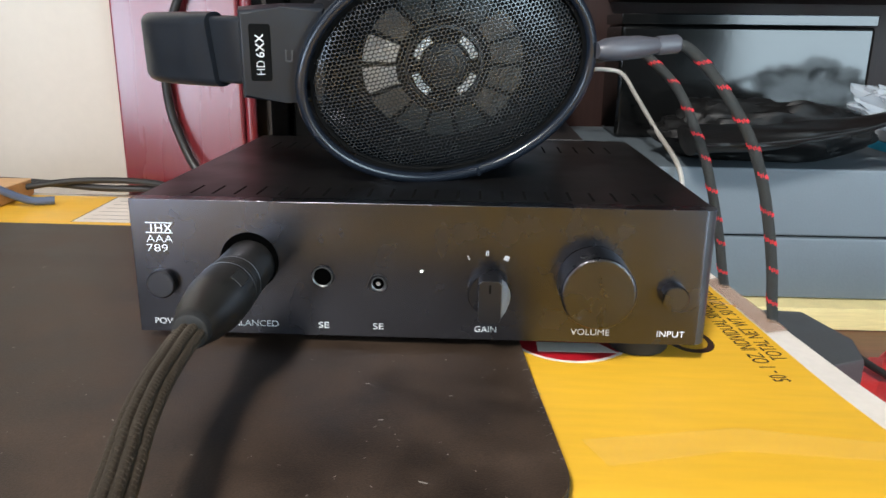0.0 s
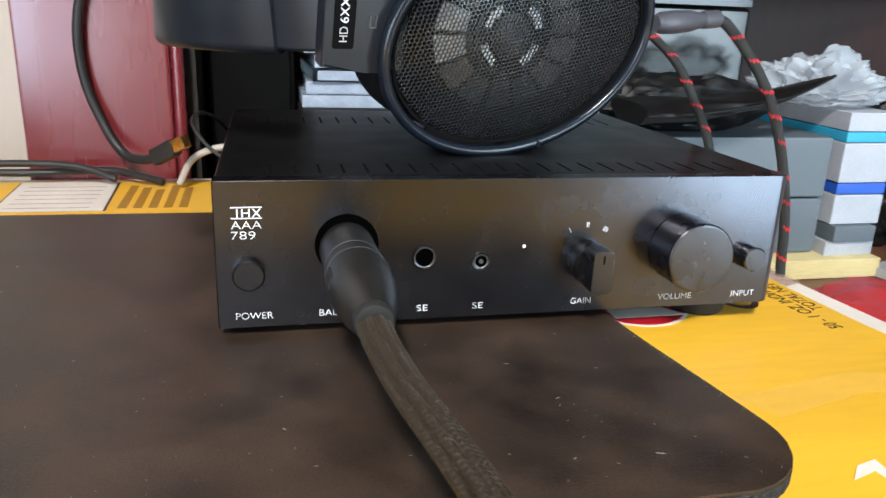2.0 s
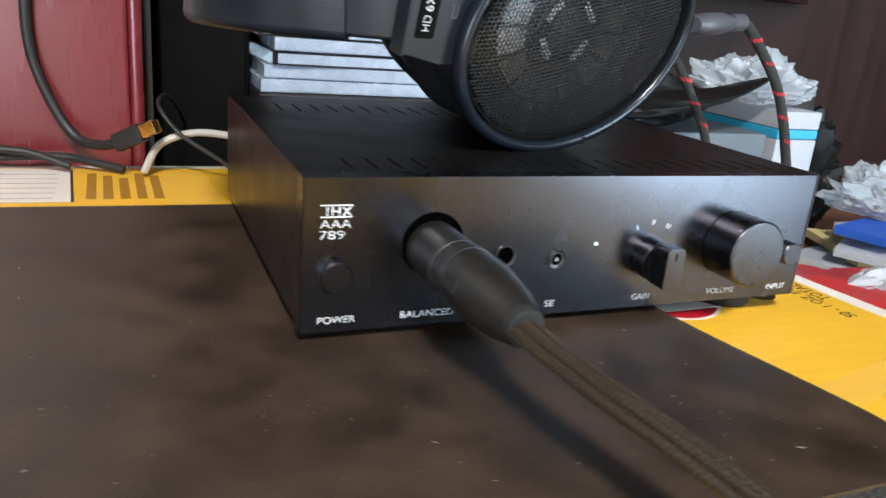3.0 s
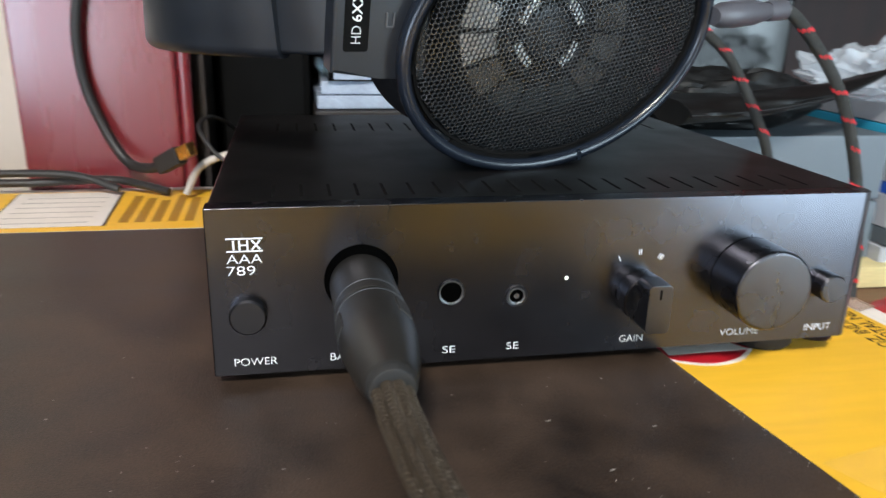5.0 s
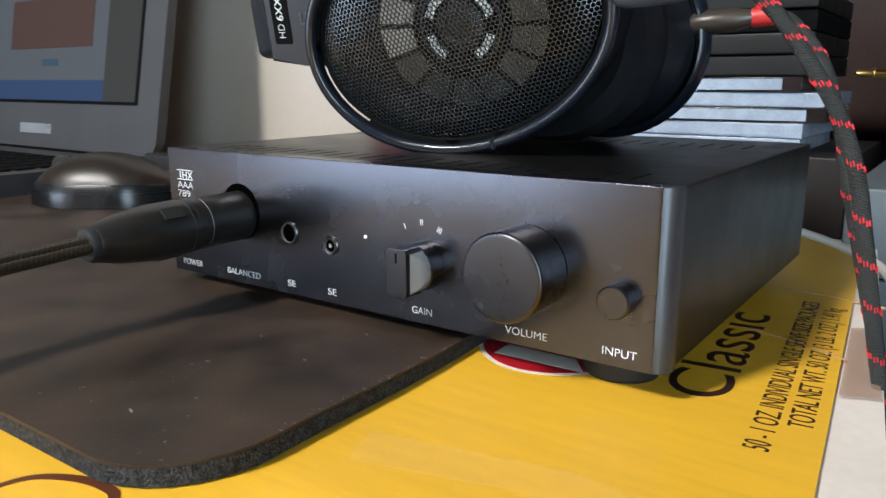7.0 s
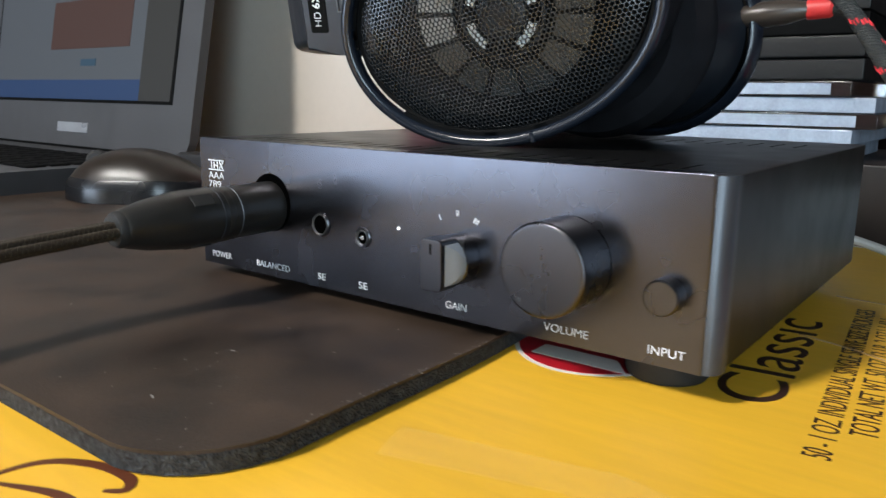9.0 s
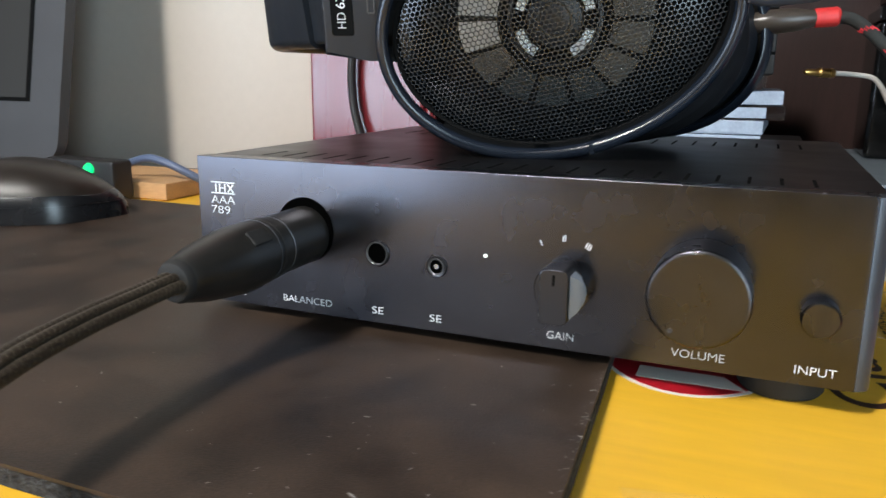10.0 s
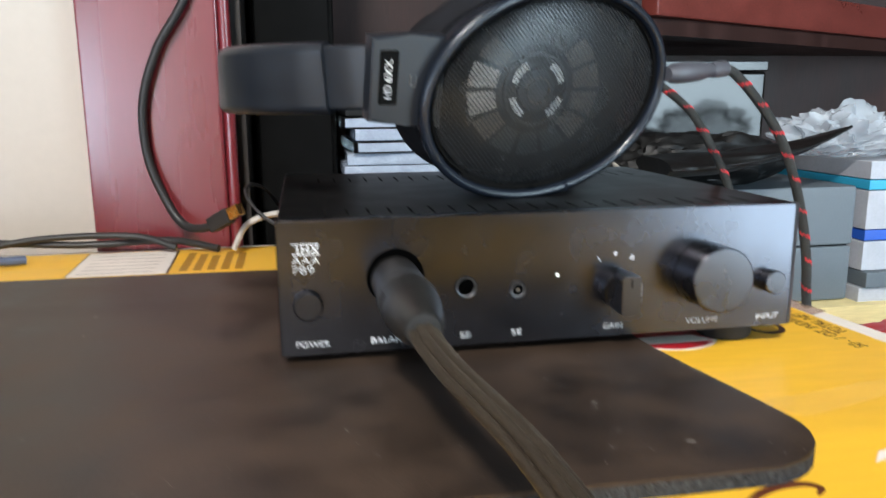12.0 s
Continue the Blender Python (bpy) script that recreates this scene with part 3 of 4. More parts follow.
    for text, x, z, a in (("I", 0.0214, 0.0324, 25), ("II", 0.0281, 0.0343, 0), ("III", 0.0351, 0.0325, -25)):
        letters(text, 0.0028, on_front(x, z, -0.00008) @ pose(0, 0, 0, 0, 0, a), INK_WHITE, amp)
    letters("AAA", 0.0042, on_front(-0.0980, 0.0366, -0.00008), INK_WHITE, amp, width=0.0103, weight=-0.014)
    letters("789", 0.0042, on_front(-0.0992, 0.0329, -0.00008), INK_WHITE, amp, width=0.0082, weight=-0.014)
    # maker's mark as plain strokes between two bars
    bm = bmesh.new()
    for xa, xb, za, zb in ((-0.1031, -0.0926, 0.0441, 0.0445), (-0.1031, -0.0926, 0.0402, 0.0406), (-0.1012, -0.1007, 0.0408, 0.0438), (-0.0995, -0.0990, 0.0408, 0.0438),
                           (-0.0972, -0.0967, 0.0408, 0.0438), (-0.0990, -0.0972, 0.0421, 0.0425)):
        block(xa, xb, -0.00012, 0.0001, za, zb, bm=bm)
    for s in (1, -1):
        block(-0.0019, 0.0019, -0.00012, 0.0001, -0.00025, 0.00025, bm=bm, m=Matrix.Translation((-0.0945, 0, 0.0423)) @ pose(0, 0, 0, 0, 50 * s, 0))
    part("makers_mark", bm, INK_WHITE, amp, "small white maker's mark")
    return amp


amp = amplifier()

# ---- balanced plug and its cable ----
plug = thing("plug", "black balanced connector plug in the amplifier with a braided cable", "cable plug")
AX = (Vector((-0.0624, -0.0647, 0.0277)) - Vector((-0.0635, 0.0, 0.0285)))
PM = Matrix.Translation((-0.0635, -0.0006, 0.0285)) @ AX.to_track_quat("Z", "Y").to_matrix().to_4x4()
part("sleeve", lathe([(0.0094, -0.012), (0.0098, 0.0), (0.0098, 0.0235), (0.0095, 0.024)], 48, PM), PLUG, plug)
part("ring", lathe([(0.0099, 0.0238), (0.0102, 0.0242), (0.0102, 0.0262), (0.0099, 0.0266)], 48, PM), PLUG, plug)
part("body", lathe([(0.0100, 0.0264), (0.0104, 0.030), (0.0103, 0.042), (0.0098, 0.046), (0.0085, 0.055), (0.0066, 0.0625), (0.0060, 0.0635)], 48, PM), PLUG, plug)
part("collar", lathe([(0.0060, 0.0625), (0.0062, 0.0645), (0.0054, 0.0660), (0.0046, 0.0662)], 40, PM), RUBBER, plug)
for a in (75, 195, 315):
    part("grip_dimple", block(-0.0026, 0.0026, -0.0006, 0.0004, -0.0045, 0.0045, 0.0006, m=PM @ pose(0, 0, 0, 0, 0, a) @ Matrix.Translation((0, 0.0102, 0.036))), RUBBER, plug)
xlr = smooth_path([(-0.0625, -0.060, 0.0278), (-0.0624, -0.070, 0.0276), (-0.0618, -0.080, 0.0272), (-0.0596, -0.100, 0.0267), (-0.0558, -0.120, 0.0259), (-0.0511, -0.140, 0.0236),
                   (-0.0464, -0.165, 0.0192), (-0.0415, -0.190, 0.0140), (-0.0350, -0.222, 0.0045), (-0.0290, -0.258, -0.0018), (-0.0200, -0.32, -0.0018)], 10)


def braided_strand(ox, oz, r=0.0016):
    strand = []
    for i, p in enumerate(xlr):
        t = (xlr[min(i + 1, len(xlr) - 1)] - xlr[max(i - 1, 0)]).normalized()
        side = t.cross(Vector((0, 0, 1))).normalized()
        strand.append(p + side * ox + side.cross(t) * oz)
    ob = part("cable_strand", sweep(strand, circle(r, 12)), BRAID, plug, "dark braided cable strand")
    fine_line = []
    for p, q in zip(strand, strand[1:]):
        fine_line += [p.lerp(q, k / 4) for k in range(4)]
    weave = bmesh.new()
    for hand_way in (1, -1):
        for k in range(3):
            run, thread = 0.0, []
            for i, p in enumerate(fine_line[:-1]):
                t = (fine_line[i + 1] - p).normalized()
                run += (fine_line[i + 1] - p).length
                side = t.cross(Vector((0, 0, 1))).normalized()
                a = hand_way * 2 * math.pi * run / 0.0052 + 2 * math.pi * k / 3
                lift = r + 0.00006 * math.cos(6 * math.pi * run / 0.0026 + (hand_way > 0) * math.pi)
                thread.append(p + (side * math.cos(a) + side.cross(t) * math.sin(a)) * lift)
            sweep(thread, circle(0.00009, 4), weave, False)
    tagged(part("weave", weave, BRAID_THREAD, ob, "pale crossing braid threads"), kind="stuff")


for ox, oz in ((-0.0033, -0.0004), (-0.0012, 0.0013), (0.0013, 0.0013), (0.0034, -0.0004), (0.0, -0.0018)):
    braided_strand(ox, oz)
for h in (0.0205, 0.0288):
    part("groove_ring", lathe([(0.00985, h - 0.0003), (0.01045 if h > 0.025 else 0.0100, h - 0.00015), (0.01045 if h > 0.025 else 0.0100, h + 0.00015), (0.00985, h + 0.0003)], 48, PM), EDGE, plug, "fine bright ring")


# ---- headphones ----
CUP_YAW, CUP_PITCH = 0.2428, -0.2237
N_ = Vector((math.sin(CUP_YAW) * math.cos(CUP_PITCH), -math.cos(CUP_YAW) * math.cos(CUP_PITCH), math.sin(CUP_PITCH)))
U_ = Vector((math.cos(CUP_YAW), math.sin(CUP_YAW), 0))
V_ = N_.cross(U_)
CUP = Matrix((U_, V_, N_)).transposed().to_4x4()
CUP.translation = (0.0117, 0.0394, 0.0994)
CA, CB, CROLL = 0.0622, 0.0468, 12.7


def ring_profile(profile, n=96, roll=CROLL):
    """Rings (grow, out): an ellipse CA x CB grown by metres, at a height along the axis."""
    bm = bmesh.new()
    rings = []
    for g, h in profile:
        rings.append([bm.verts.new((pose(0, 0, 0, 0, 0, roll) @ Vector(((CA + g) * math.cos(2 * math.pi * i / n), (CB + g) * math.sin(2 * math.pi * i / n), h)))) for i in range(n)])
    for a, b in zip(rings, rings[1:]):
        for i in range(n):
            bm.faces.new((a[i], a[(i + 1) % n], b[(i + 1) % n], b[i]))
    return bm, rings


def disc_profile(profile, n=96, roll=CROLL):
    bm, rings = ring_profile(profile, n, roll)
    bm.faces.new(rings[-1])
    bm.faces.new(rings[0][::-1])
    return bm


def dome(x, y, a, b):
    q = (x / a) ** 2 + (y / b) ** 2
    return 0.0052 * (1 - q ** 3) if q < 1 else 0.0


def grille_mesh():
    """Steel sheet with staggered hexagonal holes, gently domed."""
    a, b = CA - 0.0064, CB - 0.0062
    pitch, hole = 0.00178, 0.00088
    verts, faces = [], []
    rows = int(2 * b / (pitch * 0.866)) + 2
    cols = int(2 * a / pitch) + 2
    for j in range(-rows // 2, rows // 2 + 1):
        for i in range(-cols // 2, cols // 2 + 1):
            cx, cy = (i + 0.5 * (j % 2)) * pitch, j * pitch * 0.866
            if (cx / a) ** 2 + (cy / b) ** 2 > 1:
                continue
            k = len(verts)
            for rad, dz in ((pitch * 0.5775, 0.0), (hole, 0.0), (hole, -0.0009)):
                for s in range(6):
                    t = radians(60 * s + 30)
                    x, y = cx + rad * math.cos(t), cy + rad * math.sin(t)
                    verts.append((x, y, dome(x, y, a * 1.05, b * 1.05) + dz))
            for s in range(6):
                n = (s + 1) % 6
                faces.append((k + s, k + n, k + 6 + n, k + 6 + s))
                faces.append((k + 6 + s, k + 6 + n, k + 12 + n, k + 12 + s))
    me = bpy.data.meshes.new("grille")
    me.from_pydata(verts, [], faces)
    me.transform(Matrix.Translation((0.0006, 0.0002, -0.0038)) @ pose(0, 0, 0, 0, 0, CROLL))
    me.materials.append(GRILLE)
    return me


def ear_cup(parent, m, open_from=180):
    bm, rings = ring_profile([(-0.0075, -0.026), (-0.0058, -0.024), (-0.0050, -0.006), (-0.0048, -0.0045), (-0.0060, -0.0045), (-0.0075, -0.0145)])
    bm.faces.new(rings[0][::-1])
    shell = part("ear_cup", bm, HP_MATTE, parent)
    shell.matrix_local = m
    tube = [(-0.0017 + 0.0023 * math.cos(radians(a)), -0.0006 + (0.0022 if a <= 180 else 0.0054) * math.sin(radians(a))) for a in range(0, 361, 30)]
    part("rim", ring_profile(tube)[0], HP_RIM, shell, "glossy dark blue outer ring")
    slope = ring_profile([(-0.0046, -0.0050), (-0.0044, -0.0030), (-0.0048, -0.0024), (-0.0056, -0.0028), (-0.0066, -0.0042), (-0.0068, -0.0060)])[0]
    bmesh.ops.translate(slope, vec=(0.0006, 0.0002, 0), verts=slope.verts)
    part("grille_frame", slope, DARK, shell, "smooth dark frame round the grille")
    # the ring is carried close to the cup along its lower and outer side
    web = bmesh.new()
    turn = pose(0, 0, 0, 0, 0, CROLL)
    for k in range(218, 358 + open_from, 4):
        a0, a1 = radians(k), radians(k + 4)
        quad = []
        for h in (-0.0016, -0.0034):
            quad.append([web.verts.new(turn @ Vector(((CA + g) * math.cos(a), (CB + g) * math.sin(a), h))) for a in (a0, a1) for g in (-0.0030, -0.0052)])
        (p, q, r, s), (pb, qb, rb, sb) = quad
        for f in ((p, q, s, r), (pb, rb, sb, qb), (p, pb, qb, q), (r, s, sb, rb), (p, r, rb, pb), (q, qb, sb, s)):
            web.faces.new(f)
    bmesh.ops.remove_doubles(web, verts=web.verts, dist=0.00001)
    part("inner_lip", web, DARK, shell)
    part("seam_clip", block(-0.0008, 0.0008, -0.0021, 0.0021, -0.0010, 0.0016, 0.0004, m=turn @ Matrix.Translation((0.0050, -(CB - 0.0018), 0.0002))), HP_RIM, shell, "small clip where the ring closes")
    part("grille", grille_mesh(), GRILLE, shell, "black honeycomb steel grille")
    part("ear_pad", ring_profile([(-0.022, -0.026), (-0.0045, -0.0262), (-0.001, -0.030), (0.0005, -0.036), (-0.002, -0.043), (-0.009, -0.047), (-0.016, -0.045), (-0.021, -0.038), (-0.022, -0.026)])[0], VELOUR, shell, "soft black velour ear pad")
    part("driver_plate", disc_profile([(-0.0076, -0.0150), (-0.0076, -0.0140)]), DARK, shell)
    return shell


def ear_driver(shell):
    for k in range(4):
        pts = [Vector((0.0128 * math.cos(radians(a)), 0.0128 * math.sin(radians(a)), -0.0116)) for a in range(90 * k + 16, 90 * k + 62, 5)] if k % 2 == 0 else \
              [Vector((0.0128 * math.cos(radians(a)), 0.0128 * math.sin(radians(a)), -0.0116)) for a in range(90 * k + 30, 90 * k + 76, 5)]
        part("bright_arc", sweep(pts, [(0.0016, -0.0003), (0.0016, 0.0003), (-0.0016, 0.0003), (-0.0016, -0.0003)]), SILVER, shell, "bright arc round the driver")
    part("hub", lathe([(0.0098, -0.0139), (0.0095, -0.0120), (0.0055, -0.0108), (0.0020, -0.0104)], 40), HP_MATTE, shell)
    part("hub_ring", lathe([(0.0062, -0.0116), (0.0062, -0.0102), (0.0056, -0.0100), (0.0053, -0.0112)], 40, cap=False), FELT_DIM, shell, "pale ring round the hub")
    part("driver_ring", lathe([(0.0168, -0.0139), (0.0168, -0.0124), (0.0156, -0.0122), (0.0154, -0.0138)], 48, cap=False), HP_MATTE, shell)
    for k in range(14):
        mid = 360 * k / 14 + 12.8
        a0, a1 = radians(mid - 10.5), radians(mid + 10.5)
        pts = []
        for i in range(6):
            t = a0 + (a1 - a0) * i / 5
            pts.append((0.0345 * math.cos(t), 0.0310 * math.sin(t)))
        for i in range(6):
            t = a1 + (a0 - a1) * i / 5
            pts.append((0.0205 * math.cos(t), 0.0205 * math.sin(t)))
        # Tone by angle paints in the rim's shade, top and bottom darkest, left lit.
        part("felt_window", prism(pts, -0.0141, -0.0136), FELT_SHADED if abs(math.sin(radians(mid))) > 0.72 else FELT_DIM if abs(math.sin(radians(mid))) > 0.4 or math.cos(radians(mid)) > 0 else FELT_LIT, shell, "felt vent behind the grille")


def headphones():
    hp = thing("headphones", "dark blue open-back headphones lying on the amplifier", "headphones", CUP.copy())
    inv = CUP.inverted()
    front = ear_cup(hp, Matrix.Identity(4))
    ear_driver(front)
    rear_world = Matrix.Translation((0.020, 0.148, 0.0545 + 0.0485)) @ Matrix(((-0.97, 0, 0.24, 0), (0.24, 0, 0.97, 0), (0, 1, 0, 0), (0, 0, 0, 1)))
    ear_cup(hp, inv @ rear_world, 222)
    # yoke plate with the model plate
    br = part("yoke", prism([(-0.0825, -0.0115), (-0.066, -0.0135), (-0.050, -0.0145), (-0.050, 0.024), (-0.066, 0.0240), (-0.0825, 0.0225)], -0.0135, -0.0052, 0.0014, 3), HP_MATTE, hp)
    part("model_plate", prism(rounded(-0.0790, -0.0708, -0.0045, 0.0178, 0.001, 3), -0.0056, -0.0049, 0.0002), DARK, br, "recessed black model plate")
    letters("HD", 0.0046, Matrix.Translation((-0.0735, -0.0022, -0.0048)) @ pose(0, 0, 0, 0, 0, 90), INK_WHITE, br, align="LEFT", width=0.0054, weight=-0.018)
    letters("6XX", 0.0046, Matrix.Translation((-0.0735, 0.0048, -0.0048)) @ pose(0, 0, 0, 0, 0, 90), INK_WHITE, br, align="LEFT", width=0.0090)
    for hx, h0, h1 in ((-0.0652, 0.0035, 0.0078), (-0.0628, 0.0035, 0.0078)):
        part("side_mark", block(hx - 0.0003, hx + 0.0003, h0, h1, -0.0053, -0.0047, 0.0001, 1), LAPTOP, br, "small raised side mark")
    part("side_mark", block(-0.0652, -0.0628, 0.0031, 0.0036, -0.0053, -0.0047, 0.0001, 1), LAPTOP, br, "small raised side mark")
    def band(points, half, thick, mat, name):
        pts = [inv @ Vector(p) for p in smooth_path(points, 10)]
        sec = rounded(-thick, thick, -half, half, min(thick, half) * 0.8, 4)
        return part(name, sweep(pts, sec, up=Vector((0, 1, 0))), mat, hp)
    zc = 0.1075
    band([(-0.060, 0.033, zc), (-0.075, 0.038, zc), (-0.089, 0.0475, zc)], 0.0135, 0.0022, HP_MATTE, "slider")
    band([(-0.085, 0.0455, zc), (-0.099, 0.053, zc), (-0.1185, 0.069, zc), (-0.1300, 0.094, zc), (-0.123, 0.120, zc), (-0.103, 0.140, zc), (-0.085, 0.150, zc)], 0.0152, 0.0055, HP_MATTE, "headband")
    band([(-0.088, 0.146, zc), (-0.074, 0.158, zc), (-0.040, 0.166, zc)], 0.0135, 0.0022, HP_MATTE, "slider")
    return hp


headphones()


# ---- cables of the headphones ----
def cord(thing_ob, points, r=0.0022, every=0.0135):
    path = smooth_path(points, 12)
    part("cord", sweep(path, circle(r, 12)), CORD, thing_ob, "charcoal woven cord")
    fine_path = []
    for p, q in zip(path, path[1:]):
        fine_path += [p.lerp(q, k / 3) for k in range(3)]
    weave = bmesh.new()
    for hand in (1, -1):
        for k in range(9):
            run, thread = 0.0, []
            for i, p in enumerate(fine_path[:-1]):
                t = (fine_path[i + 1] - p).normalized()
                run += (fine_path[i + 1] - p).length
                side = t.cross(Vector((0, 1, 0))).normalized()
                a = hand * 2 * math.pi * run / 0.0085 + 2 * math.pi * k / 9
                thread.append(p + (side * math.cos(a) + side.cross(t) * math.sin(a)) * (r + 0.00003 * hand))
            sweep(thread, circle(0.00027, 4), weave, False)
    tagged(part("weave", weave, CORD, thing_ob, "woven charcoal threads"), kind="stuff")
    # red tracer flecks that wind round the cord
    flecks = bmesh.new()
    run, last, k = 0.0, path[0], 0
    for p, q in zip(path[1:], path[2:]):
        run += (p - last).length
        last = p
        if run < every:
            continue
        run = 0.0
        k += 1
        t = (q - p).normalized()
        side = t.cross(Vector((0, 1, 0))).normalized()
        top = side.cross(t)
        for i in range(9):
            a = radians(150 + 40 * (k % 3) + 22 * i)
            c = p + (side * math.cos(a) + top * math.sin(a)) * (r + 0.00016) + t * (0.00055 * (i - 4) + 0.0006 * (i % 2))
            m = Matrix.Translation(c) @ t.to_track_quat("Z", "Y").to_matrix().to_4x4() @ pose(0, 0, 0, 0, 0, math.degrees(a))
            block(-0.0002, 0.0002, -0.0003, 0.0003, -0.0009, 0.0009, 0.0001, 1, flecks, m)
    part("tracer", flecks, CORD_RED, thing_ob, "red tracer flecks")


def cord_plug(name_label, base, tip, mat, collar_mat):
    base, tip = Vector(base), Vector(tip)
    th = thing("headphone_cable", name_label, "cable", group="headphone cables")
    m = Matrix.Translation(base) @ (tip - base).to_track_quat("Z", "Y").to_matrix().to_4x4()
    n = (tip - base).length
    part("plug_body", lathe([(0.0040, -0.006), (0.0058, -0.002), (0.0062, 0.004), (0.0058, n * 0.42), (0.0040, n * 0.66), (0.0038, n * 0.68)], 32, m, 1.0, 0.8), mat, th, "moulded plug body")
    part("collar", lathe([(0.0037, n * 0.67), (0.0039, n * 0.70), (0.0039, n * 0.96), (0.0030, n)], 28, m), collar_mat, th)
    return th


PLUG_GREY = material("grey_moulded_plug", (0.062, 0.063, 0.074), 0.4, 0, 0.12, 80, 900, 0.05)
PLUG_BROWN = material("dark_moulded_plug", (0.045, 0.035, 0.028), 0.35, 0, 0.12, 80, 900, 0.05)
ca = cord_plug("charcoal cable with red flecks and a grey plug", (0.0775, 0.0515, 0.1095), (0.1075, 0.0592, 0.1120), PLUG_GREY, PLUG_GREY)
cord(ca, [(0.1065, 0.0590, 0.1120), (0.1125, 0.0598, 0.1095), (0.1225, 0.0596, 0.1000), (0.1326, 0.0570, 0.0862), (0.1415, 0.0572, 0.0718), (0.1482, 0.0566, 0.0547), (0.1527, 0.0545, 0.0352),
          (0.1568, 0.0545, 0.0144), (0.1605, 0.0570, -0.0060), (0.1680, 0.0600, -0.0400), (0.1800, 0.0700, -0.0700), (0.1850, 0.1000, -0.0900)])
cb = cord_plug("charcoal cable with red flecks and a red collar", (0.0760, 0.1330, 0.1050), (0.1040, 0.1370, 0.1072), PLUG_BROWN, RED_CLOTH)
cord(cb, [(0.1030, 0.1370, 0.1070), (0.1110, 0.1330, 0.1040), (0.1250, 0.1220, 0.0885), (0.1341, 0.1120, 0.0670), (0.1395, 0.1040, 0.0484), (0.1470, 0.1030, 0.0200), (0.1530, 0.1060, -0.0050),
          (0.1605, 0.1100, -0.0300), (0.1720, 0.1250, -0.0700), (0.1790, 0.1500, -0.0905)])

white = thing("audio_cable", "white thin audio cable with a gold connector", "cable")
part("cord", sweep(smooth_path([(0.118, 0.395, 0.0860), (0.135, 0.415, 0.0852), (0.1500, 0.4135, 0.0815), (0.1570, 0.376, 0.0640), (0.1635, 0.325, 0.0430), (0.1690, 0.282, 0.0270), (0.1720, 0.2680, 0.0100),
                                (0.1735, 0.2600, -0.030), (0.176, 0.245, -0.060), (0.178, 0.20, -0.0915)], 8), circle(0.0018, 10)), WHITE_CABLE, white)
GC = Matrix.Translation((0.118, 0.395, 0.0860)) @ Vector((-0.8, -0.6, 0.03)).to_track_quat("Z", "Y").to_matrix().to_4x4()
part("connector", lathe([(0.0030, -0.004), (0.0034, 0.0), (0.0034, 0.008), (0.0022, 0.009), (0.0022, 0.018), (0.0012, 0.020)], 20, GC), GOLD, white, "gold plated connector")
low = thing("audio_cable", "white audio cable curving behind the amplifier", "cable")
part("cord", sweep(smooth_path([(0.060, 0.1875, 0.006), (0.075, 0.205, 0.008), (0.100, 0.222, 0.006), (0.130, 0.222, -0.002), (0.150, 0.205, -0.010), (0.160, 0.18, -0.04), (0.166, 0.17, -0.0925)], 8), circle(0.0022, 10)), WHITE_CABLE, low)


# ---- cables along the stile ----
usb = thing("usb_cable", "black cable with a bright metal plug leaning on the burgundy board", "cable")
part("cord", sweep(smooth_path([(-0.168, 0.2925, 0.260), (-0.172, 0.2925, 0.180), (-0.196, 0.2925, 0.135), (-0.2085, 0.2925, 0.098), (-0.2085, 0.2925, 0.060), (-0.198, 0.290, 0.028), (-0.186, 0.284, 0.010), (-0.172, 0.272, 0.008),
                                (-0.160, 0.260, 0.013)], 8), circle(0.0032, 12), up=Vector((0, 1, 0))), CABLE, usb)
UM = Matrix.Translation((-0.162, 0.262, 0.012)) @ Vector((0.024, -0.020, 0.0155)).to_track_quat("Z", "Y").to_matrix().to_4x4()
part("plug_shell", block(-0.0042, 0.0042, -0.0055, 0.0055, -0.002, 0.019, 0.0014, m=UM), CABLE, usb)
part("contact", block(-0.0032, 0.0032, -0.0040, 0.0040, 0.0192, 0.0300, 0.0006, m=UM), GOLD, usb, "golden metal plug tip")
for k, (pts, r) in enumerate((([(-0.60, 0.292, 0.002), (-0.45, 0.293, -0.001), (-0.34, 0.288, 0.001), (-0.26, 0.285, -0.003), (-0.20, 0.286, -0.002), (-0.176, 0.276, -0.004), (-0.16, 0.268, -0.0065)], 0.0026),
                              ([(-0.60, 0.270, -0.004), (-0.42, 0.262, -0.006), (-0.34, 0.276, -0.004), (-0.28, 0.282, 0.003), (-0.22, 0.279, 0.003), (-0.19, 0.272, -0.005)], 0.0024))):
    th = thing("power_cable", "thin black cable lying along the back of the carton", "cable", group="black cables")
    part("cord", sweep(smooth_path(pts, 10), circle(r, 10)), CABLE, th)
lead = thing("power_cable", "thin black cable looping beside the black speaker", "cable", group="black cables")
part("cord", sweep(smooth_path([(-0.1160, 0.3700, 0.004), (-0.1260, 0.330, 0.026), (-0.1350, 0.290, 0.037), (-0.1390, 0.266, 0.033), (-0.1270, 0.255, 0.018), (-0.1040, 0.250, 0.003), (-0.0900, 0.240, -0.0085)], 8), circle(0.0013, 10), up=Vector((1, 0, 0))), CABLE, lead)
wl = thing("network_cable", "white cable looping behind the amplifier", "cable")
part("cord", sweep(smooth_path([(-0.149, 0.262, -0.0065), (-0.140, 0.262, 0.010), (-0.124, 0.262, 0.0175), (-0.106, 0.262, 0.018), (-0.080, 0.262, 0.012), (-0.060, 0.262, -0.006)], 8), circle(0.0023, 10)), WHITE_CABLE, wl)


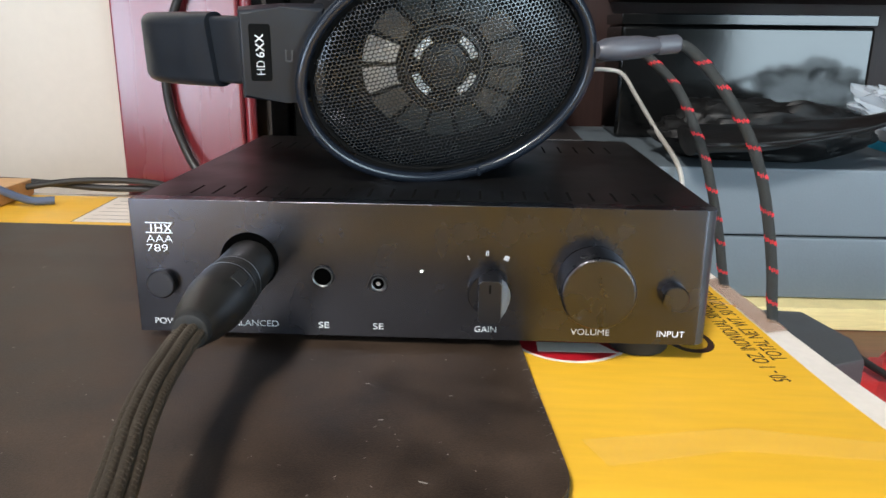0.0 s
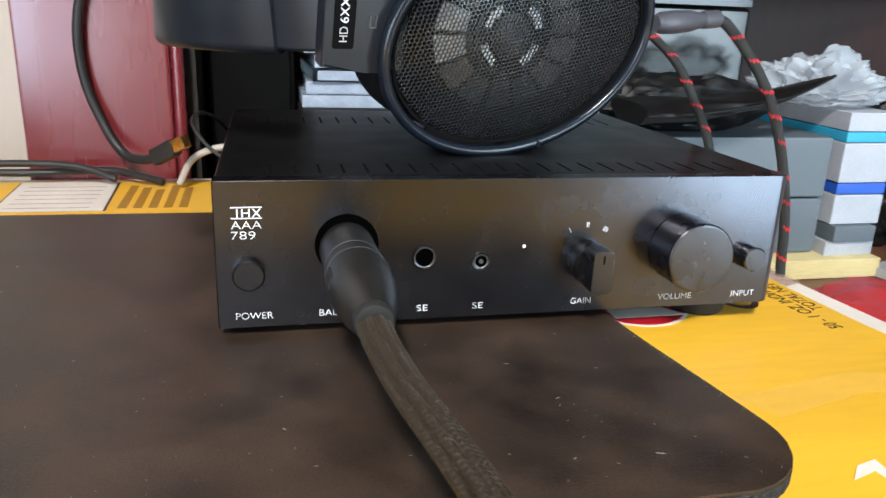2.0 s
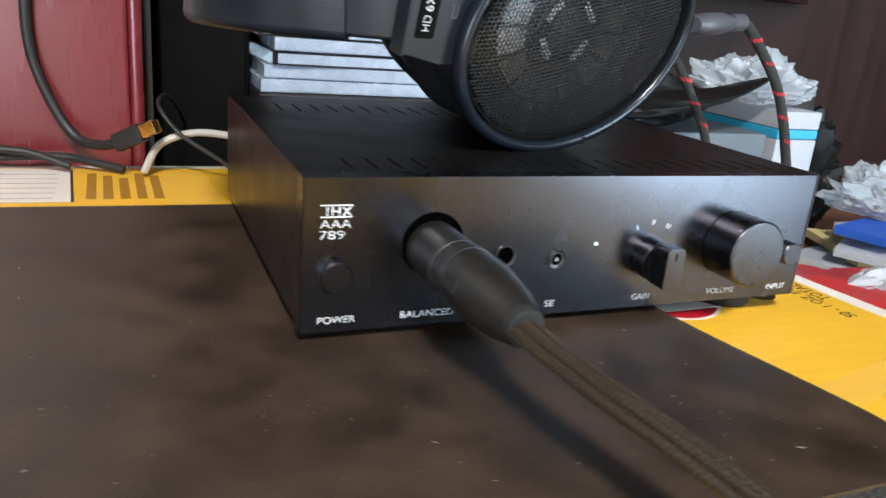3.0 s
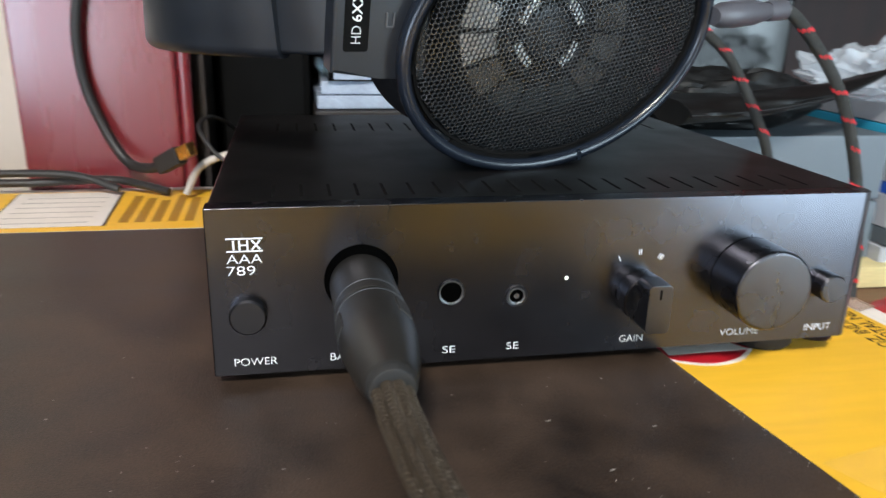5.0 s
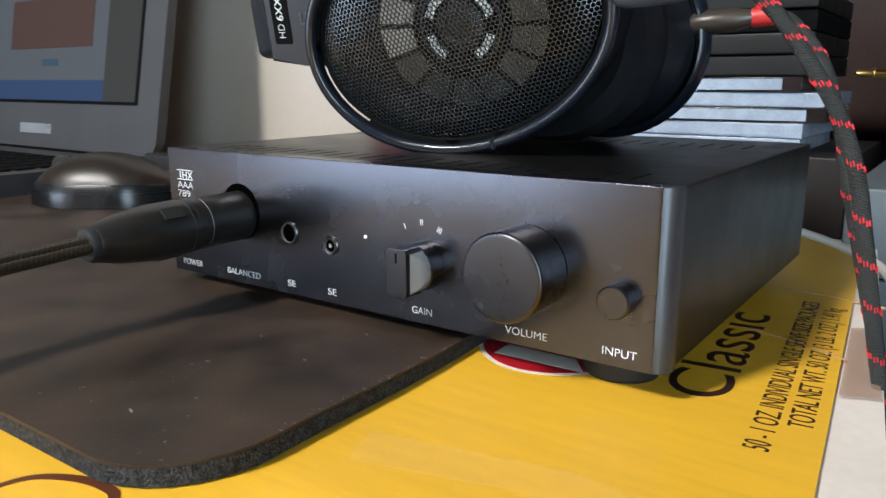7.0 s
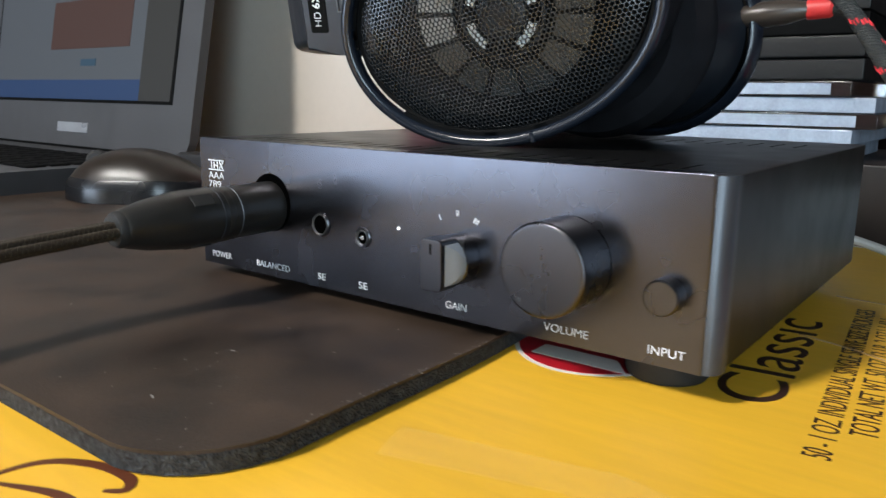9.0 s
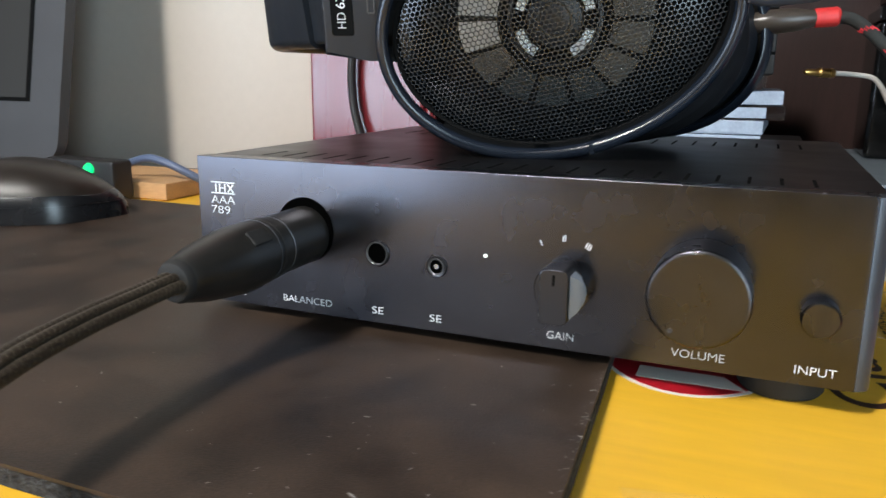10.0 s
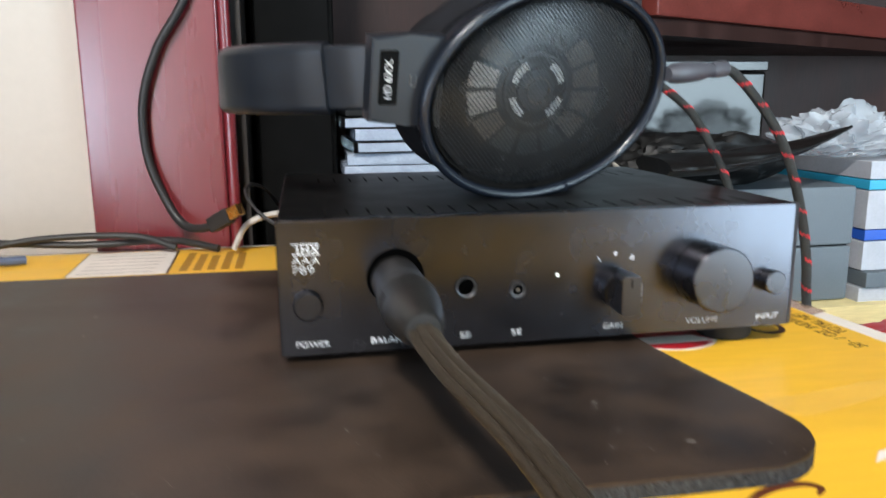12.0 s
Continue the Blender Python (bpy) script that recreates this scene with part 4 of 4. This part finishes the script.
# ---- in the bookcase ----
def jewel_case(x0, x1, y0, z0, z1, turn, tint):
    m = Matrix.Translation(((x0 + x1) / 2, y0, 0)) @ pose(0, 0, 0, 0, 0, turn)
    w = (x1 - x0) / 2
    th = thing("disc_case", "clear plastic disc case with a pale paper inlay", "disc case", m, "stacked disc cases")
    part("shell", block(-w, w, 0, 0.124, z0, z1 - 0.0004, 0.0007), CLEAR if tint else FROST, th)
    part("inlay", block(-w + 0.004, w - 0.012, -0.0006, -0.0001, z0 + 0.0012, z1 - 0.0016), FROST, th, "white paper spine inlay")
    return th


FROST = material("pale_blue_plastic", (0.32, 0.37, 0.45), 0.25, 0, 0.2, 60, 500, 0.05)
z = 0.0335
rng = random.Random(9)
plinth = solo("storage_box", block(-0.066, 0.110, 0.345, 0.52, DESK + 0.001, 0.033, 0.002), BLACKWOOD, "dark storage box under the disc cases", "storage box")
for i, (dx, dw, turn) in enumerate(((0.0, 0.0, 0.5), (0.003, -0.004, -1.5), (0.008, 0.012, 2.0), (0.010, 0.004, 0.5), (-0.002, 0.0, -1.0))):
    jewel_case(-0.064 + dx, 0.078 + dx + dw * 0.5, 0.352 + 0.002 * (i % 2), z, z + 0.0100, turn, i in (2, 4))
    z += 0.0102
for i in range(4):
    h = 0.0142
    ob = solo("film_case", block(-0.062, 0.082, 0.350 - 0.003 * (i % 2), 0.49, z, z + h - 0.0006, 0.0016), BAG if i != 2 else DARK, "black plastic film case in a stack", "film case", "stacked film cases")
    z += h

spk = thing("speaker", "matt black upright speaker in the bookcase", "speaker")
part("cabinet", block(-0.137, -0.068, 0.376, 0.50, DESK + 0.001, 0.36, 0.004), DARK, spk)
part("front_cloth", block(-0.133, -0.072, 0.3715, 0.3758, DESK + 0.006, 0.354, 0.002), DARK, spk)
grey = thing("storage_case", "slate grey two-drawer storage case beside the amplifier", "storage case")
part("upper_case", block(0.118, 0.366, 0.280, 0.52, -0.0278, 0.0232, 0.0025), GREY, grey)
part("lower_case", block(0.118, 0.366, 0.2806, 0.52, -0.0768, -0.0288, 0.0025), GREY, grey)
part("gasket", block(0.121, 0.363, 0.2835, 0.515, -0.0292, -0.0274), DARK, grey)
solo("paper_pad", block(0.11, 0.42, 0.262, 0.54, DESK + 0.0005, -0.0775, 0.001), PAGES, "yellowed paper pad under the grey case", "paper stack")


def crumpled(cx, cy, cz, rx, ry, rz, seed, amount=0.28, fine=0.12):
    bm = bmesh.new()
    bmesh.ops.create_icosphere(bm, subdivisions=5, radius=1)
    for v in bm.verts:
        p = v.co.copy()
        k = 1 + amount * noise.fractal(p * 1.6 + Vector((seed, 0, 0)), 0.8, 2.2, 4) + fine * abs(noise.noise(p * 5 + Vector((seed, 3, 0))))
        v.co = Vector((cx + rx * p.x * k, cy + ry * p.y * k, max(cz, cz + rz * (p.z + 0.7) * k)))
    return bm


solo("plastic_bag", crumpled(0.245, 0.330, 0.0236, 0.078, 0.036, 0.027, 2.0, 0.16, 0.05), BAG, "crumpled black plastic bag on the grey case", "bag")
pouch = thing("pouch", "soft black pouch with a pointed end lying on the bag", "pouch")


def pouch_section(u):
    half = 0.031 * (1 - u ** 2.2) + 0.0012
    deep = 0.0085 * (1 - u ** 1.6) + 0.0008
    return [(half * math.cos(a) * (1 + 0.08 * math.sin(5 * a + 9 * u)), deep * math.sin(a) * (1 + 0.12 * math.sin(3 * a + 14 * u))) for a in (2 * math.pi * k / 32 for k in range(32))]


spine = smooth_path([(0.172, 0.268, 0.0440), (0.225, 0.266, 0.0475), (0.285, 0.263, 0.0570), (0.338, 0.261, 0.0735)], 10)
part("body", sweep(spine, pouch_section), BAG, pouch)
part("hem", sweep([p + Vector((0, -0.031 * (1 - (k / 30) ** 2.2) - 0.0015, 0.0004)) for k, p in enumerate(spine)], circle(0.0013, 8)), BAG, pouch, "rolled hem along the edge")
box = thing("plastic_container", "glossy black plastic container behind the bag", "container")
part("body", block(0.150, 0.372, 0.432, 0.515, 0.0236, 0.1235, 0.004, 3), GLOSS, box)
part("lid", block(0.1495, 0.3725, 0.4315, 0.5155, 0.1238, 0.1335, 0.0012, 2), GLOSS, box)
solo("plastic_film", crumpled(0.372, 0.315, 0.0465, 0.050, 0.035, 0.022, 7.0, 0.45), FILM, "crumpled clear plastic film on the books", "plastic film")
zb = DESK + 0.0005
for h, mat, lab in ((0.030, PAPER, "white paperback"), (0.014, GREY, "grey booklet"), (0.026, PAPER, "white paperback"), (0.010, BLUE, "blue booklet"), (0.034, PAPER, "white paperback"), (0.009, CYAN, "cyan booklet"), (0.016, PAPER, "white paperback")):
    j = 0.004 * math.sin(zb * 700)
    solo("book", block(0.370 + abs(j), 0.418 + j, 0.272 + j, 0.42, zb, zb + h - 0.0004, 0.0012), mat, lab + " in a stack beside the grey case", "book", "stacked books")
    zb += h

# ---- right of the carton ----
bag = thing("snack_bag", "red and white plastic bag lying on the desk", "bag")
body = crumpled(0.345, 0.075, DESK + 0.0005, 0.120, 0.120, 0.022, 4.0, 0.12)
part("film", body, RED_CLOTH, bag)
part("white_panel", crumpled(0.290, -0.030, DESK + 0.0008, 0.075, 0.060, 0.030, 5.0, 0.1), PAPER, bag, "white panel of the bag")
part("white_panel", crumpled(0.385, 0.125, DESK + 0.0008, 0.080, 0.035, 0.0275, 6.0, 0.1), PAPER, bag, "white panel of the bag")
solo("folder", prism([(0.178, 0.085), (0.236, 0.112), (0.243, 0.140), (0.232, 0.185), (0.178, 0.19)], DESK + 0.0005, -0.052, 0.002), GREY_DARK, "dark grey plastic folder on the desk", "folder")
sc = thing("power_cable", "thin black cable lying over the red bag", "cable", group="black cables")
part("cord", sweep(smooth_path([(0.235, 0.19, -0.058), (0.262, 0.10, -0.0655), (0.33, 0.045, -0.0625), (0.42, 0.075, -0.062), (0.47, 0.16, -0.085), (0.48, 0.20, -0.0925)], 10), circle(0.0022, 10)), CABLE, sc)
for i, (x, y, w, d, a, mat, lab) in enumerate(((0.50, 0.235, 0.15, 0.11, 12, PAPER, "white leaflet"), (0.53, 0.245, 0.14, 0.10, -20, PAGES, "yellowed leaflet"), (0.50, 0.225, 0.12, 0.09, 31, PAPER, "white leaflet"),
                                                 (0.545, 0.235, 0.13, 0.10, 4, PAPER, "white leaflet"), (0.475, 0.232, 0.07, 0.05, 18, BLUE, "blue booklet"))):
    m = Matrix.Translation((x, y, DESK + 0.0006 + 0.0085 * i)) @ pose(0, 0, 0, 0, 0, a)
    solo("leaflet", block(-w / 2, w / 2, -d / 2, d / 2, 0, 0.0080, 0.0008, m=m), mat, lab + " in a loose pile", "paper", "loose papers")
solo("plastic_film", crumpled(0.535, 0.275, -0.0520, 0.060, 0.040, 0.026, 11.0, 0.5), FILM, "crumpled clear plastic film on the papers", "plastic film")
solo("plastic_bag", crumpled(0.500, 0.385, DESK + 0.0005, 0.065, 0.055, 0.075, 13.0, 0.35), BAG, "crumpled dark plastic bag behind the papers", "bag")


# ---- left: laptop, mouse and small things ----
def laptop():
    lap = thing("laptop", "grey open laptop showing a lit document page", "laptop", Matrix.Translation((-0.415, 0.198, 0.0)) @ pose(0, 0, 0, 0, 0, 180))
    z0 = BOX_TOP + 0.0006
    w = 0.42
    part("base", prism(rounded(0, w, -0.004, 0.235, 0.012, 6), z0, z0 + 0.022, 0.003, 3), LAPTOP, lap)
    keys = bmesh.new()
    for r in range(5):
        for k in range(15):
            block(0.02 + 0.0242 * k, 0.0402 + 0.0242 * k, 0.035 + 0.019 * r, 0.051 + 0.019 * r, z0 + 0.0218, z0 + 0.0238, 0.001, 1, keys)
    tagged(part("keys", keys, DARK, lap), kind="stuff")
    part("hinge", sweep([Vector((0.02, -0.006, z0 + 0.024)), Vector((w - 0.02, -0.006, z0 + 0.024))], circle(0.005, 12)), DARK, lap)
    lid = Matrix.Translation((0, -0.004, z0 + 0.024)) @ pose(0, 0, 0, 90 + 11, 0, 0)
    part("lid", prism(rounded(0, w, 0.0, 0.245, 0.014, 6), -0.003, 0.006, 0.002, 3, lid), LAPTOP, lap)
    def shape(name, a, b, c, d, out, mat, label=""):
        part(name, block(a, b, c, d, -0.0036 - out, -0.0030 - out, m=lid), mat, lap, label)
    shape("screen_edge", 0.032, w - 0.020, 0.045, 0.235, 0.0, DARK)
    shape("screen_side_panel", 0.036, 0.088, 0.048, 0.232, 0.0004, glow("screen_dark", (0.035, 0.034, 0.03), 0.5))
    shape("screen_page", 0.088, w - 0.024, 0.068, 0.232, 0.0004, glow("screen_page", (0.12, 0.135, 0.155), 0.36), "pale lit document page")
    shape("screen_bar", 0.088, w - 0.024, 0.048, 0.068, 0.0004, glow("screen_bar", (0.02, 0.06, 0.17), 0.45), "blue task bar")
    shape("screen_picture", 0.112, 0.268, 0.100, 0.150, 0.0009, glow("screen_picture", (0.09, 0.04, 0.03), 0.4), "brown picture on the page")
    shape("screen_button", 0.172, 0.202, 0.082, 0.089, 0.0009, glow("screen_button", (0.03, 0.08, 0.13), 0.5))
    shape("makers_mark", 0.176, 0.238, 0.014, 0.024, 0.0, PALE, "small silver maker's mark")
    return lap


laptop()


def mouse():
    m = Matrix.Translation((-0.3285, 0.1035, PAD_TOP + 0.0004)) @ pose(0, 0, 0, 0, 0, 33)
    mo = thing("computer_mouse", "glossy black computer mouse on the mat", "mouse", m)
    def hull(scale, low, high):
        bm = bmesh.new()
        bmesh.ops.create_uvsphere(bm, u_segments=40, v_segments=24, radius=1)
        for v in bm.verts:
            x, y, zz = v.co
            width = 0.031 * (1 + 0.10 * math.cos(2.5 * x)) * (1 - 0.06 * math.cos(6 * x))
            top = 0.036 * (1 - 0.22 * (x - 0.1) ** 2 - 0.12 * x)
            v.co = Vector((0.057 * x * scale, width * y * scale, max(low, min(high, top * max(zz, 0) ** 0.75)) if zz > 0 else low))
        return bm
    part("body", hull(1.0, 0.0, 0.016), MOUSE, mo)
    part("cover", hull(0.985, 0.010, 0.06), MOUSE_TOP, mo, "brown-black glossy cover")
    part("wheel", lathe([(0.007, -0.0035), (0.0085, -0.002), (0.0085, 0.002), (0.007, 0.0035)], 28, Matrix.Translation((-0.032, 0, 0.0255)) @ pose(0, 0, 0, 90, 0, 0)), RUBBER, mo)
    return mo


MOUSE_TOP = material("mouse_cover", (0.016, 0.011, 0.008), 0.36, 0, 0.2, 60, 900, 0.03)
mouse()
hub = thing("usb_hub", "small black hub with a green light", "hub")
part("body", block(-0.413, -0.345, 0.1855, 0.205, BOX_TOP + 0.0004, 0.0205, 0.003), CABLE, hub)
part("light", lathe([(0.0042, -0.001), (0.0042, 0.0015), (0.0025, 0.003)], 20, Matrix.Translation((-0.3670, 0.185, 0.0140)) @ pose(0, 0, 0, 70, 0, 0)), GREEN, hub, "glowing green light")
solo("wooden_block", block(-0.46, -0.3190, 0.2085, 0.288, BOX_TOP + 0.0003, 0.0032, 0.0015), OAK, "light brown wooden strip on the carton", "wooden strip")
bc = thing("network_cable", "blue-grey cable arching behind the mouse", "cable")
part("cord", sweep(smooth_path([(-0.46, 0.230, 0.0066), (-0.415, 0.227, 0.0066), (-0.390, 0.225, 0.0075), (-0.3675, 0.225, 0.0145), (-0.349, 0.225, 0.0190), (-0.3326, 0.226, 0.0160), (-0.3170, 0.231, 0.0085), (-0.300, 0.246, -0.0045), (-0.285, 0.255, -0.0065)], 8), circle(0.003, 10)), BLUE_CABLE, bc)
